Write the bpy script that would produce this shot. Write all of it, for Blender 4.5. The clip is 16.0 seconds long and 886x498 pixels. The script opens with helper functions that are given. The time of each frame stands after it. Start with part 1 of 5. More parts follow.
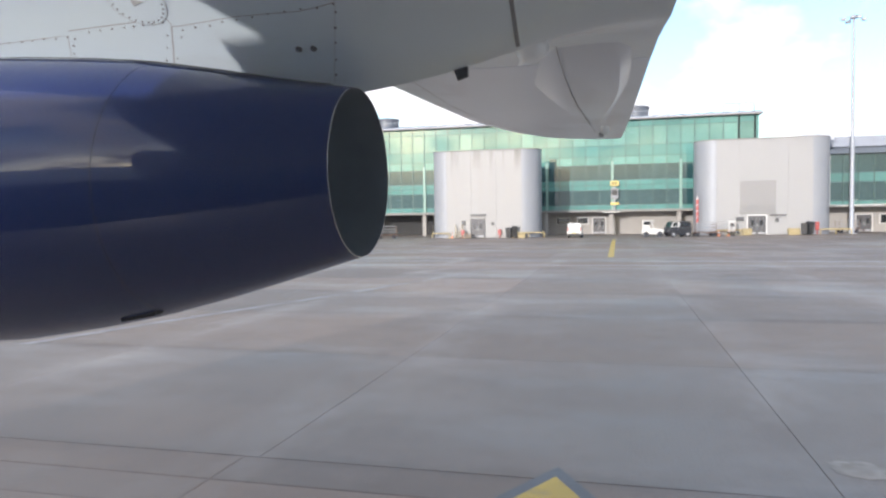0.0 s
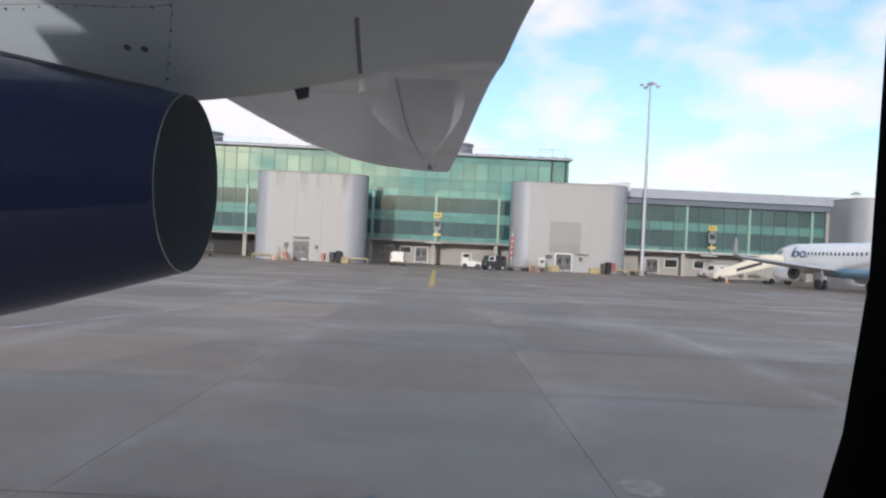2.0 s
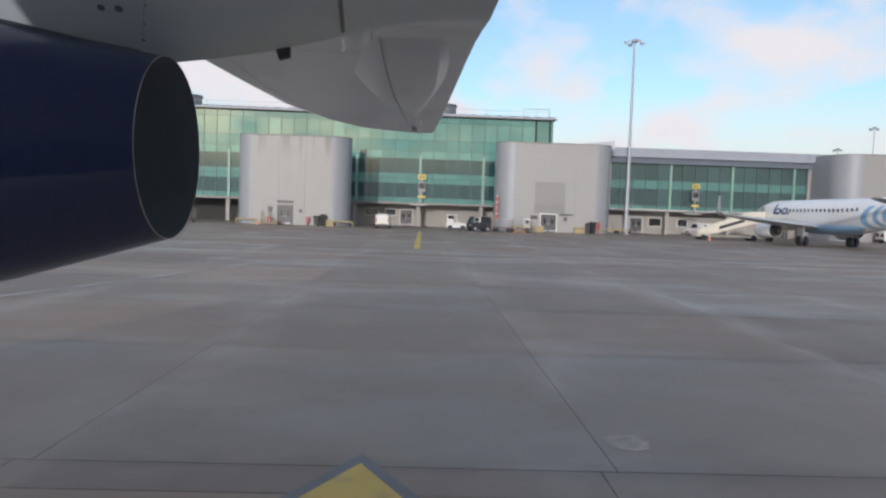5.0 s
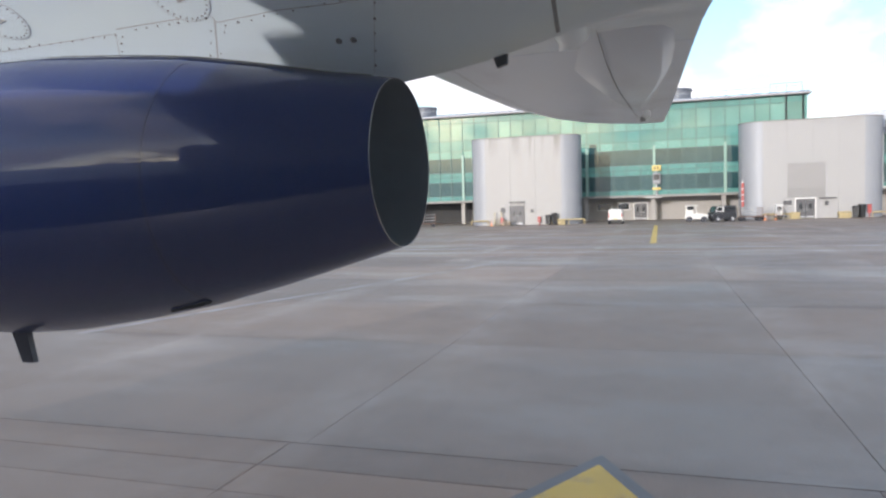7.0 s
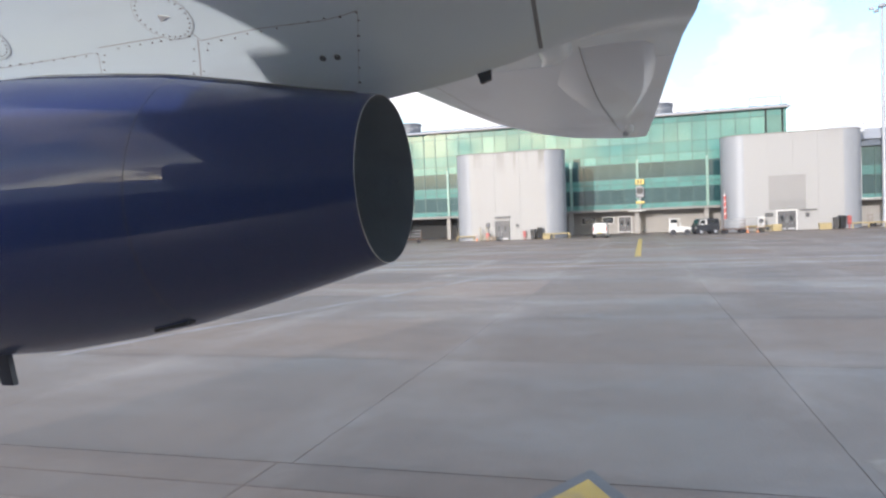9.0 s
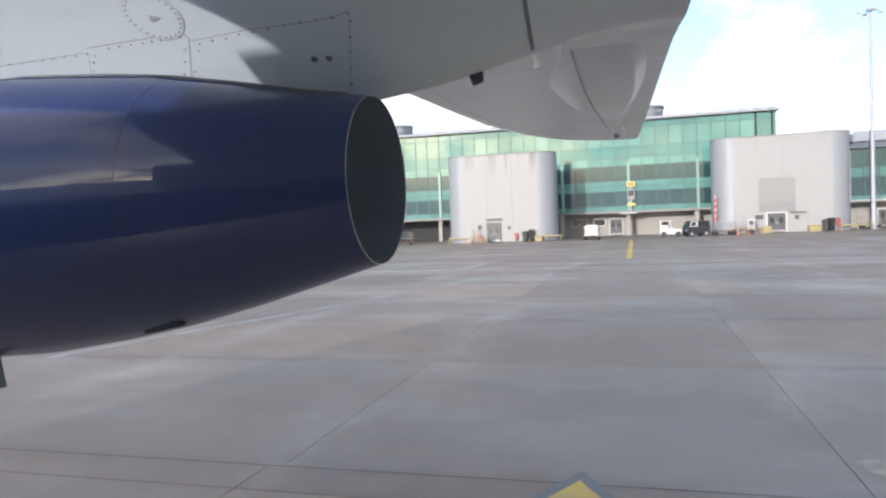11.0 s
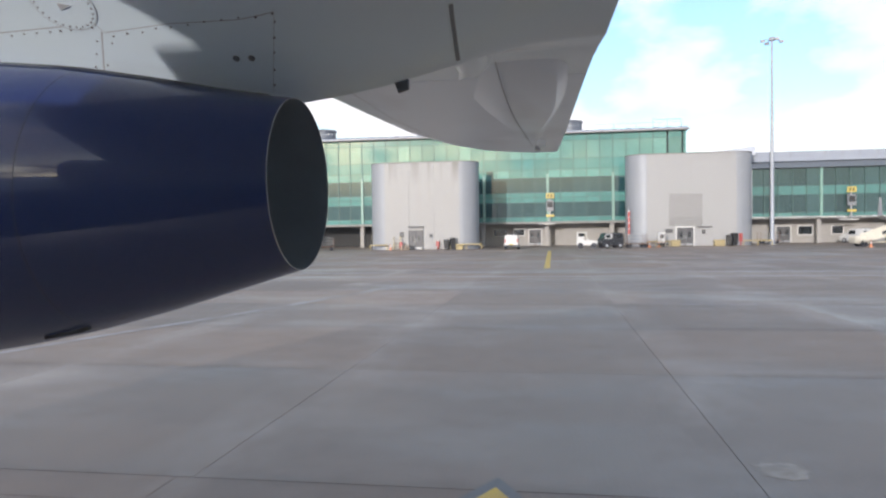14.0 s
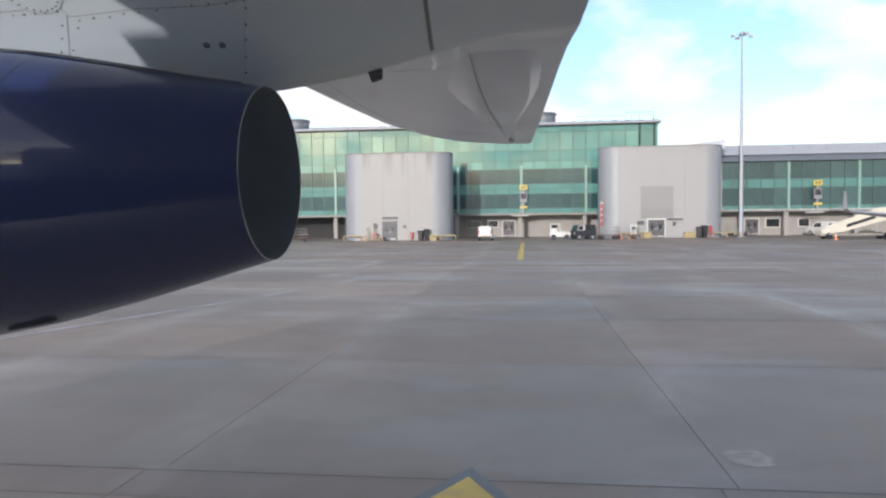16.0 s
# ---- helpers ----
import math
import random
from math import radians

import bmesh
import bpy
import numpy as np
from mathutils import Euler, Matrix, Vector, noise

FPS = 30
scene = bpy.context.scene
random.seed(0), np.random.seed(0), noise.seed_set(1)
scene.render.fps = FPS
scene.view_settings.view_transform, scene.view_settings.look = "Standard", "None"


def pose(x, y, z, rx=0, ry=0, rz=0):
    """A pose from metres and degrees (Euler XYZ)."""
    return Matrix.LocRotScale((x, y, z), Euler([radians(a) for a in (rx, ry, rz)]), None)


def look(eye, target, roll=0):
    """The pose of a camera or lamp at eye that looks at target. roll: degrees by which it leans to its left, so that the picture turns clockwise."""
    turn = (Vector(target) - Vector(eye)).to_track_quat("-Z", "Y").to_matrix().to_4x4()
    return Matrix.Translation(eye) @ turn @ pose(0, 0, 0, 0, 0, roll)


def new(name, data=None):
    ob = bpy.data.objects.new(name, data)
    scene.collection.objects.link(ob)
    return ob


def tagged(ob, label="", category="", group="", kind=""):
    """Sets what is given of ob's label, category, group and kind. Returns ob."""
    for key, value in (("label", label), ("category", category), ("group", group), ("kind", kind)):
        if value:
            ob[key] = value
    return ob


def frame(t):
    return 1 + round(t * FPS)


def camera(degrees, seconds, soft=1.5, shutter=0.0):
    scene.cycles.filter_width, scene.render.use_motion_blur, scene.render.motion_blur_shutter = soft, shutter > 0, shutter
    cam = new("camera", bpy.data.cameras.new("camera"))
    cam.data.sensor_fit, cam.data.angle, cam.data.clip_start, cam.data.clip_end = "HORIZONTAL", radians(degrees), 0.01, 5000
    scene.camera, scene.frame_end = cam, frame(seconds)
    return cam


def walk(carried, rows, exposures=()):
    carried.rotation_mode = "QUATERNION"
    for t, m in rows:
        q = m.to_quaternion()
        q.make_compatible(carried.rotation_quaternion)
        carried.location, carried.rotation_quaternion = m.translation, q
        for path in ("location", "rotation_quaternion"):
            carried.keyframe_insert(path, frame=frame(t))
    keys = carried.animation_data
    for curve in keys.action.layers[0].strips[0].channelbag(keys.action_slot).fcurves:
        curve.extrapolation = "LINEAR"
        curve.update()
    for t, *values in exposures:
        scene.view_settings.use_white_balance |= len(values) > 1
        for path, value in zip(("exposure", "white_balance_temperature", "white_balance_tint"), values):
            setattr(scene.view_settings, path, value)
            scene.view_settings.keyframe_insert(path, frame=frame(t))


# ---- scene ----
cam = camera(65.07, 16.0, soft=2.3)
PATH = [
    (0.0, (0.0203, 0.0062, 2.3016), 14.108, -2.392, 0.792),
    (0.5, (0.0159, 0.0027, 2.3012), 14.079, -2.338, 0.714),
    (0.7, (0.0080, 0.0000, 2.2990), 13.447, -2.198, 0.760),
    (1.0, (-0.0156, -0.0069, 2.2924), 10.521, -1.901, -0.383),
    (1.2, (-0.0180, -0.0080, 2.2940), 7.145, -1.189, -0.600),
    (1.5, (-0.0203, -0.0102, 2.2967), 4.014, -0.831, -2.196),
    (1.7, (-0.0180, -0.0150, 2.2955), 2.214, -0.390, -2.300),
    (2.0, (-0.0135, -0.0230, 2.2935), -0.342, -0.021, -2.697),
    (2.3, (-0.0172, -0.0208, 2.2903), -2.330, 0.445, -2.463),
    (2.5, (-0.0209, -0.0150, 2.2891), -3.595, 0.556, -2.081),
    (3.0, (-0.0322, -0.0030, 2.2898), -5.479, -1.568, -2.299),
    (3.2, (-0.0385, -0.0050, 2.2888), -5.960, -2.216, -2.337),
    (5.5, (-0.0135, -0.0035, 2.2960), 3.140, -3.366, -1.353),
    (5.7, (-0.0080, -0.0010, 2.2960), 7.437, -3.477, -0.654),
    (6.0, (-0.0005, 0.0030, 2.2958), 12.552, -3.643, -0.135),
    (6.2, (0.0020, 0.0030, 2.2970), 13.715, -3.560, 0.400),
    (6.5, (0.0057, 0.0029, 2.2980), 15.189, -3.619, 0.838),
    (7.0, (0.0132, -0.0028, 2.3059), 17.312, -3.314, 1.588),
    (7.5, (0.0105, 0.0055, 2.3070), 16.808, -2.938, 2.135),
    (8.0, (0.0088, -0.0001, 2.3030), 16.653, -2.514, 2.365),
    (8.5, (0.0095, 0.0053, 2.3062), 16.317, -2.281, 2.330),
    (9.0, (0.0102, 0.0022, 2.3056), 16.112, -2.059, 2.215),
    (11.5, (0.0087, 0.0049, 2.3021), 15.169, -1.911, 2.047),
    (12.0, (0.0077, 0.0061, 2.3045), 14.566, -1.884, 1.755),
    (12.5, (0.0084, 0.0042, 2.3059), 12.831, -1.772, 1.381),
    (13.0, (0.0054, 0.0045, 2.3039), 10.991, -1.568, 1.107),
    (13.5, (0.0056, 0.0093, 2.3042), 9.868, -1.456, 0.903),
    (14.0, (0.0062, 0.0063, 2.3039), 9.001, -1.495, 0.810),
    (14.5, (0.0071, 0.0120, 2.3052), 8.235, -1.606, 0.678),
    (15.0, (0.0069, 0.0097, 2.3052), 7.456, -1.883, 0.549),
    (15.5, (0.0099, -0.0007, 2.3027), 6.991, -2.072, 0.574),
    (16.0, (0.0086, 0.0064, 2.3011), 6.850, -2.249, 0.575),
]
WHITE = (6480, 16)
EXPOSURE = [(t, stops + 0.08, *WHITE) for t, stops in (
    (0.0, 0.05), (0.6, 0.05), (1.5, -0.30), (2.3, -0.67), (3.2, -0.89), (5.4, -0.75), (6.0, -0.62), (6.6, -0.33), (7.0, -0.1), (9.0, 0.03), (12.0, 0.03), (13.5, -0.19), (14.5, -0.3), (16.0, -0.35))]
walk(cam, [(t, pose(*eye, 90 + pitch, roll, yaw)) for t, eye, yaw, pitch, roll in PATH], EXPOSURE)


# ---- world, sun ----
def make_world():
    world = bpy.data.worlds.new("sky")
    world.use_nodes = True
    scene.world = world
    nt = world.node_tree
    nt.nodes.clear()
    out = nt.nodes.new("ShaderNodeOutputWorld")
    bg = nt.nodes.new("ShaderNodeBackground")
    bg.inputs["Strength"].default_value = 0.1
    sky = nt.nodes.new("ShaderNodeTexSky")
    sky.sky_type, sky.sun_disc = "NISHITA", False
    sky.sun_elevation, sky.sun_rotation = radians(10.1), radians(194.4)
    sky.air_density, sky.dust_density, sky.ozone_density = 1.0, 2.0, 1.5
    tc = nt.nodes.new("ShaderNodeTexCoord")
    sep = nt.nodes.new("ShaderNodeSeparateXYZ")
    nt.links.new(tc.outputs["Generated"], sep.inputs[0])
    # flat cloud deck: the direction divided by its height
    h = nt.nodes.new("ShaderNodeMath")
    h.operation = "MAXIMUM"
    h.inputs[1].default_value = 0.0
    nt.links.new(sep.outputs["Z"], h.inputs[0])
    h2 = nt.nodes.new("ShaderNodeMath")
    h2.operation = "ADD"
    h2.inputs[1].default_value = 0.42
    nt.links.new(h.outputs[0], h2.inputs[0])
    div = nt.nodes.new("ShaderNodeVectorMath")
    div.operation = "DIVIDE"
    comb = nt.nodes.new("ShaderNodeCombineXYZ")
    for k in range(3):
        nt.links.new(h2.outputs[0], comb.inputs[k])
    nt.links.new(tc.outputs["Generated"], div.inputs[0])
    nt.links.new(comb.outputs[0], div.inputs[1])
    noise_tex = nt.nodes.new("ShaderNodeTexNoise")
    noise_tex.inputs["Scale"].default_value = 3.6
    noise_tex.inputs["Detail"].default_value = 7
    noise_tex.inputs["Roughness"].default_value = 0.52
    nt.links.new(div.outputs[0], noise_tex.inputs["Vector"])
    ramp = nt.nodes.new("ShaderNodeMapRange")
    ramp.inputs["From Min"].default_value, ramp.inputs["From Max"].default_value = 0.42, 0.60
    nt.links.new(noise_tex.outputs["Fac"], ramp.inputs["Value"])
    # thicker towards the horizon
    haze = nt.nodes.new("ShaderNodeMapRange")
    haze.inputs["From Min"].default_value, haze.inputs["From Max"].default_value = 0.17, 0.04
    nt.links.new(sep.outputs["Z"], haze.inputs["Value"])
    mx = nt.nodes.new("ShaderNodeMath")
    mx.operation = "MAXIMUM"
    nt.links.new(ramp.outputs[0], mx.inputs[0])
    nt.links.new(haze.outputs[0], mx.inputs[1])
    mix = nt.nodes.new("ShaderNodeMix")
    mix.data_type = "RGBA"
    nt.links.new(mx.outputs[0], mix.inputs["Factor"])
    gain = nt.nodes.new("ShaderNodeVectorMath")
    gain.operation = "MULTIPLY"
    gain.inputs[1].default_value = (3.35, 3.85, 4.05)
    nt.links.new(sky.outputs[0], gain.inputs[0])
    nt.links.new(gain.outputs[0], mix.inputs["A"])
    mix.inputs["B"].default_value = (14.0, 14.0, 14.2, 1)
    nt.links.new(mix.outputs["Result"], bg.inputs["Color"])
    nt.links.new(bg.outputs[0], out.inputs["Surface"])


make_world()
sun = new("sun", bpy.data.lights.new("sun", "SUN"))
sun.data.energy, sun.data.angle, sun.data.color = 3.3, radians(0.9), (1.0, 0.98, 0.95)
sun.matrix_world = look((-24.5, -95.5, 17.6), (0, 0, 0))


# ---- materials ----
def mat(name, color, rough=0.5, metal=0.0, vary=0.08, scale=3.0, bump=0.0, fine=40.0, per_object=0.0, coat=0.0, stains=None, rough_vary=0.0, stretch=(1, 1, 1), spec=0.5, coat_rough=0.04):
    """A painted or bare surface: two scales of tone, fine relief, optional streaks and a tone of its own for each object."""
    m = bpy.data.materials.new(name)
    m.use_nodes = True
    nt = m.node_tree
    bs = nt.nodes["Principled BSDF"]
    bs.inputs["Roughness"].default_value, bs.inputs["Metallic"].default_value = rough, metal
    bs.inputs["Specular IOR Level"].default_value = spec
    if coat:
        bs.inputs["Coat Weight"].default_value, bs.inputs["Coat Roughness"].default_value = coat, coat_rough
    tc = nt.nodes.new("ShaderNodeTexCoord")
    mp = nt.nodes.new("ShaderNodeMapping")
    mp.inputs["Scale"].default_value = stretch
    geo = nt.nodes.new("ShaderNodeNewGeometry")
    nt.links.new(geo.outputs["Position"], mp.inputs["Vector"])
    big = nt.nodes.new("ShaderNodeTexNoise")
    big.inputs["Scale"].default_value, big.inputs["Detail"].default_value = scale, 4
    nt.links.new(mp.outputs[0], big.inputs["Vector"])
    small = nt.nodes.new("ShaderNodeTexNoise")
    small.inputs["Scale"].default_value, small.inputs["Detail"].default_value = fine, 3
    nt.links.new(mp.outputs[0], small.inputs["Vector"])
    a = nt.nodes.new("ShaderNodeMath")
    a.operation = "MULTIPLY_ADD"
    a.inputs[1].default_value, a.inputs[2].default_value = 0.35, 0.0
    nt.links.new(small.outputs["Fac"], a.inputs[0])
    b = nt.nodes.new("ShaderNodeMath")
    b.operation = "ADD"
    nt.links.new(big.outputs["Fac"], b.inputs[0])
    nt.links.new(a.outputs[0], b.inputs[1])
    last = b
    if per_object:
        oi = nt.nodes.new("ShaderNodeObjectInfo")
        c = nt.nodes.new("ShaderNodeMath")
        c.operation = "MULTIPLY_ADD"
        c.inputs[1].default_value = per_object
        nt.links.new(oi.outputs["Random"], c.inputs[0])
        nt.links.new(last.outputs[0], c.inputs[2])
        last = c
    tone = nt.nodes.new("ShaderNodeMapRange")
    tone.inputs["From Min"].default_value, tone.inputs["From Max"].default_value = 0.3, 1.05 + per_object
    tone.inputs["To Min"].default_value, tone.inputs["To Max"].default_value = 1 - vary, 1 + vary
    nt.links.new(last.outputs[0], tone.inputs["Value"])
    mul = nt.nodes.new("ShaderNodeVectorMath")
    mul.operation = "SCALE"
    mul.inputs[0].default_value = color
    nt.links.new(tone.outputs[0], mul.inputs["Scale"])
    col = mul.outputs[0]
    if stains:
        s_color, s_low, s_high, s_stretch, s_amount = stains
        mp2 = nt.nodes.new("ShaderNodeMapping")
        mp2.inputs["Scale"].default_value = s_stretch
        nt.links.new(geo.outputs["Position"], mp2.inputs["Vector"])
        st = nt.nodes.new("ShaderNodeTexNoise")
        st.inputs["Scale"].default_value, st.inputs["Detail"].default_value = 1.0, 4
        nt.links.new(mp2.outputs[0], st.inputs["Vector"])
        rm = nt.nodes.new("ShaderNodeMapRange")
        rm.inputs["From Min"].default_value, rm.inputs["From Max"].default_value = s_low, s_high
        rm.inputs["To Max"].default_value = s_amount
        nt.links.new(st.outputs["Fac"], rm.inputs["Value"])
        mx = nt.nodes.new("ShaderNodeMix")
        mx.data_type = "RGBA"
        mx.inputs["B"].default_value = (*s_color, 1)
        nt.links.new(rm.outputs[0], mx.inputs["Factor"])
        nt.links.new(col, mx.inputs["A"])
        col = mx.outputs["Result"]
    nt.links.new(col, bs.inputs["Base Color"])
    if rough_vary:
        rr = nt.nodes.new("ShaderNodeMapRange")
        rr.inputs["From Min"].default_value, rr.inputs["From Max"].default_value = 0.3, 0.7
        rr.inputs["To Min"].default_value, rr.inputs["To Max"].default_value = max(0.03, rough - rough_vary), min(1, rough + rough_vary)
        nt.links.new(big.outputs["Fac"], rr.inputs["Value"])
        nt.links.new(rr.outputs[0], bs.inputs["Roughness"])
    if bump:
        bp = nt.nodes.new("ShaderNodeBump")
        bp.inputs["Strength"].default_value, bp.inputs["Distance"].default_value = bump, 0.01
        nt.links.new(small.outputs["Fac"], bp.inputs["Height"])
        nt.links.new(bp.outputs[0], bs.inputs["Normal"])
    return m


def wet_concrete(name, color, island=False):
    """Old apron concrete, damp: each slab a tone of its own, pale wet sheen painted along the joints, wet films that
    shine.
    """
    m = mat(name, color, rough=0.5, vary=0.46, scale=0.9, fine=22.0, bump=0.4, per_object=1.1, stretch=(1, 0.22, 1),
            stains=((0.10, 0.095, 0.095), 0.52, 0.72, (0.32, 0.14, 1), 0.4))
    nt = m.node_tree
    bs = nt.nodes["Principled BSDF"]
    geo = nt.nodes.new("ShaderNodeNewGeometry")
    info = nt.nodes.new("ShaderNodeObjectInfo")
    own_tone = geo.outputs["Random Per Island"] if island else info.outputs["Random"]
    sep = nt.nodes.new("ShaderNodeSeparateXYZ")
    nt.links.new(geo.outputs["Position"], sep.inputs[0])

    def calc(op, a, b=None, clamp=False):
        n = nt.nodes.new("ShaderNodeMath")
        n.operation, n.use_clamp = op, clamp
        for k, v in enumerate((a, b)):
            if v is None:
                continue
            if isinstance(v, (int, float)):
                n.inputs[k].default_value = v
            else:
                nt.links.new(v, n.inputs[k])
        return n.outputs[0]

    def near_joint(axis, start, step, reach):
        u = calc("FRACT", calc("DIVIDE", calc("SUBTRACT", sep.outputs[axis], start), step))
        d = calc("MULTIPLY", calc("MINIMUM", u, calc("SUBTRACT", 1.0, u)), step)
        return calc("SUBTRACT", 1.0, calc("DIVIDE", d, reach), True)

    def blotch(stretch, low, high, detail=5):
        mp = nt.nodes.new("ShaderNodeMapping")
        mp.inputs["Scale"].default_value = stretch
        n = nt.nodes.new("ShaderNodeTexNoise")
        n.inputs["Scale"].default_value, n.inputs["Detail"].default_value, n.inputs["Roughness"].default_value = 1.0, detail, 0.66
        r = nt.nodes.new("ShaderNodeMapRange")
        r.inputs["From Min"].default_value, r.inputs["From Max"].default_value = low, high
        nt.links.new(geo.outputs["Position"], mp.inputs["Vector"])
        nt.links.new(mp.outputs[0], n.inputs["Vector"])
        nt.links.new(n.outputs["Fac"], r.inputs["Value"])
        return r.outputs[0]

    def mixed(fac, a, b_color):
        mx = nt.nodes.new("ShaderNodeMix")
        mx.data_type = "RGBA"
        nt.links.new(fac, mx.inputs["Factor"])
        nt.links.new(a, mx.inputs["A"])
        mx.inputs["B"].default_value = (*b_color, 1)
        return mx.outputs["Result"]

    base = bs.inputs["Base Color"].links[0].from_socket
    # slabs of a browner batch
    base = mixed(calc("MULTIPLY", calc("FRACT", calc("MULTIPLY", own_tone, 7.31)), 0.75), base, (color[0] * 1.18, color[1] * 1.0, color[2] * 0.86))
    # rows poured in turn, every other one darker and smoother, with broad damp areas over them
    row = calc("FLOOR", calc("DIVIDE", calc("SUBTRACT", sep.outputs["Y"], 6.09), 5.13))
    odd = calc("MULTIPLY", calc("FRACT", calc("ADD", calc("MULTIPLY", row, 0.5), 100.0)), 2.0)
    even = calc("SUBTRACT", 1.0, odd)
    base = mixed(calc("MULTIPLY", even, blotch((0.10, 0.10, 1), 0.30, 0.52, 3)), base, (color[0] * 0.88, color[1] * 0.88, color[2] * 0.885))
    base = mixed(calc("MULTIPLY", odd, calc("MULTIPLY", blotch((0.12, 0.16, 1), 0.40, 0.60, 5), 0.5)), base, (color[0] * 1.13, color[1] * 1.12, color[2] * 1.10))
    bands = calc("MULTIPLY", blotch((0.07, 0.24, 1), 0.48, 0.62, 5), 0.3)
    base = mixed(bands, base, (color[0] * 0.52, color[1] * 0.55, color[2] * 0.60))
    mottle = calc("MULTIPLY", blotch((2.2, 1.4, 1), 0.48, 0.70, 9), 0.28)
    base = mixed(mottle, base, (color[0] * 0.55, color[1] * 0.54, color[2] * 0.53))
    grit = calc("MULTIPLY", blotch((9.0, 5.0, 1), 0.58, 0.72, 6), 0.3)
    base = mixed(grit, base, (color[0] * 1.45, color[1] * 1.45, color[2] * 1.45))
    edge_damp = calc("MULTIPLY", calc("MULTIPLY", near_joint("Y", 6.09, 5.13, 0.32), blotch((0.12, 0.5, 1), 0.40, 0.55)), 0.5)
    base = mixed(edge_damp, base, (color[0] * 0.42, color[1] * 0.42, color[2] * 0.45))
    # bright wet sheen beside the long joints, painted into the base colour
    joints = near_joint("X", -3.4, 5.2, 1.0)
    joint_sheen = calc("MULTIPLY", calc("MULTIPLY", joints, blotch((0.5, 0.22, 1), 0.45, 0.62)), 0.65)
    base = mixed(joint_sheen, base, (color[0] * 1.35, color[1] * 1.4, color[2] * 1.45))
    nt.links.new(base, bs.inputs["Base Color"])
    wet = calc("MAXIMUM", blotch((0.12, 0.24, 1), 0.46, 0.64, 7), calc("MULTIPLY", joint_sheen, 1.1))
    rough = calc("ADD", calc("SUBTRACT", calc("SUBTRACT", 0.57, calc("MULTIPLY", even, 0.05)), calc("MULTIPLY", wet, 0.20)), calc("MULTIPLY", calc("FRACT", calc("MULTIPLY", own_tone, 3.77)), 0.14))
    nt.links.new(rough, bs.inputs["Roughness"])
    if island:
        for node in [n for n in nt.nodes if n.type == "OBJECT_INFO"]:
            for link in list(node.outputs["Random"].links):
                nt.links.new(geo.outputs["Random Per Island"], link.to_socket)
    return m


def facade_glass(name, color, vary, rough=0.06, metal=0.0):
    return mat(name, color, rough=rough, metal=metal, vary=vary, scale=0.35, fine=1.2, per_object=1.0, spec=0.5)


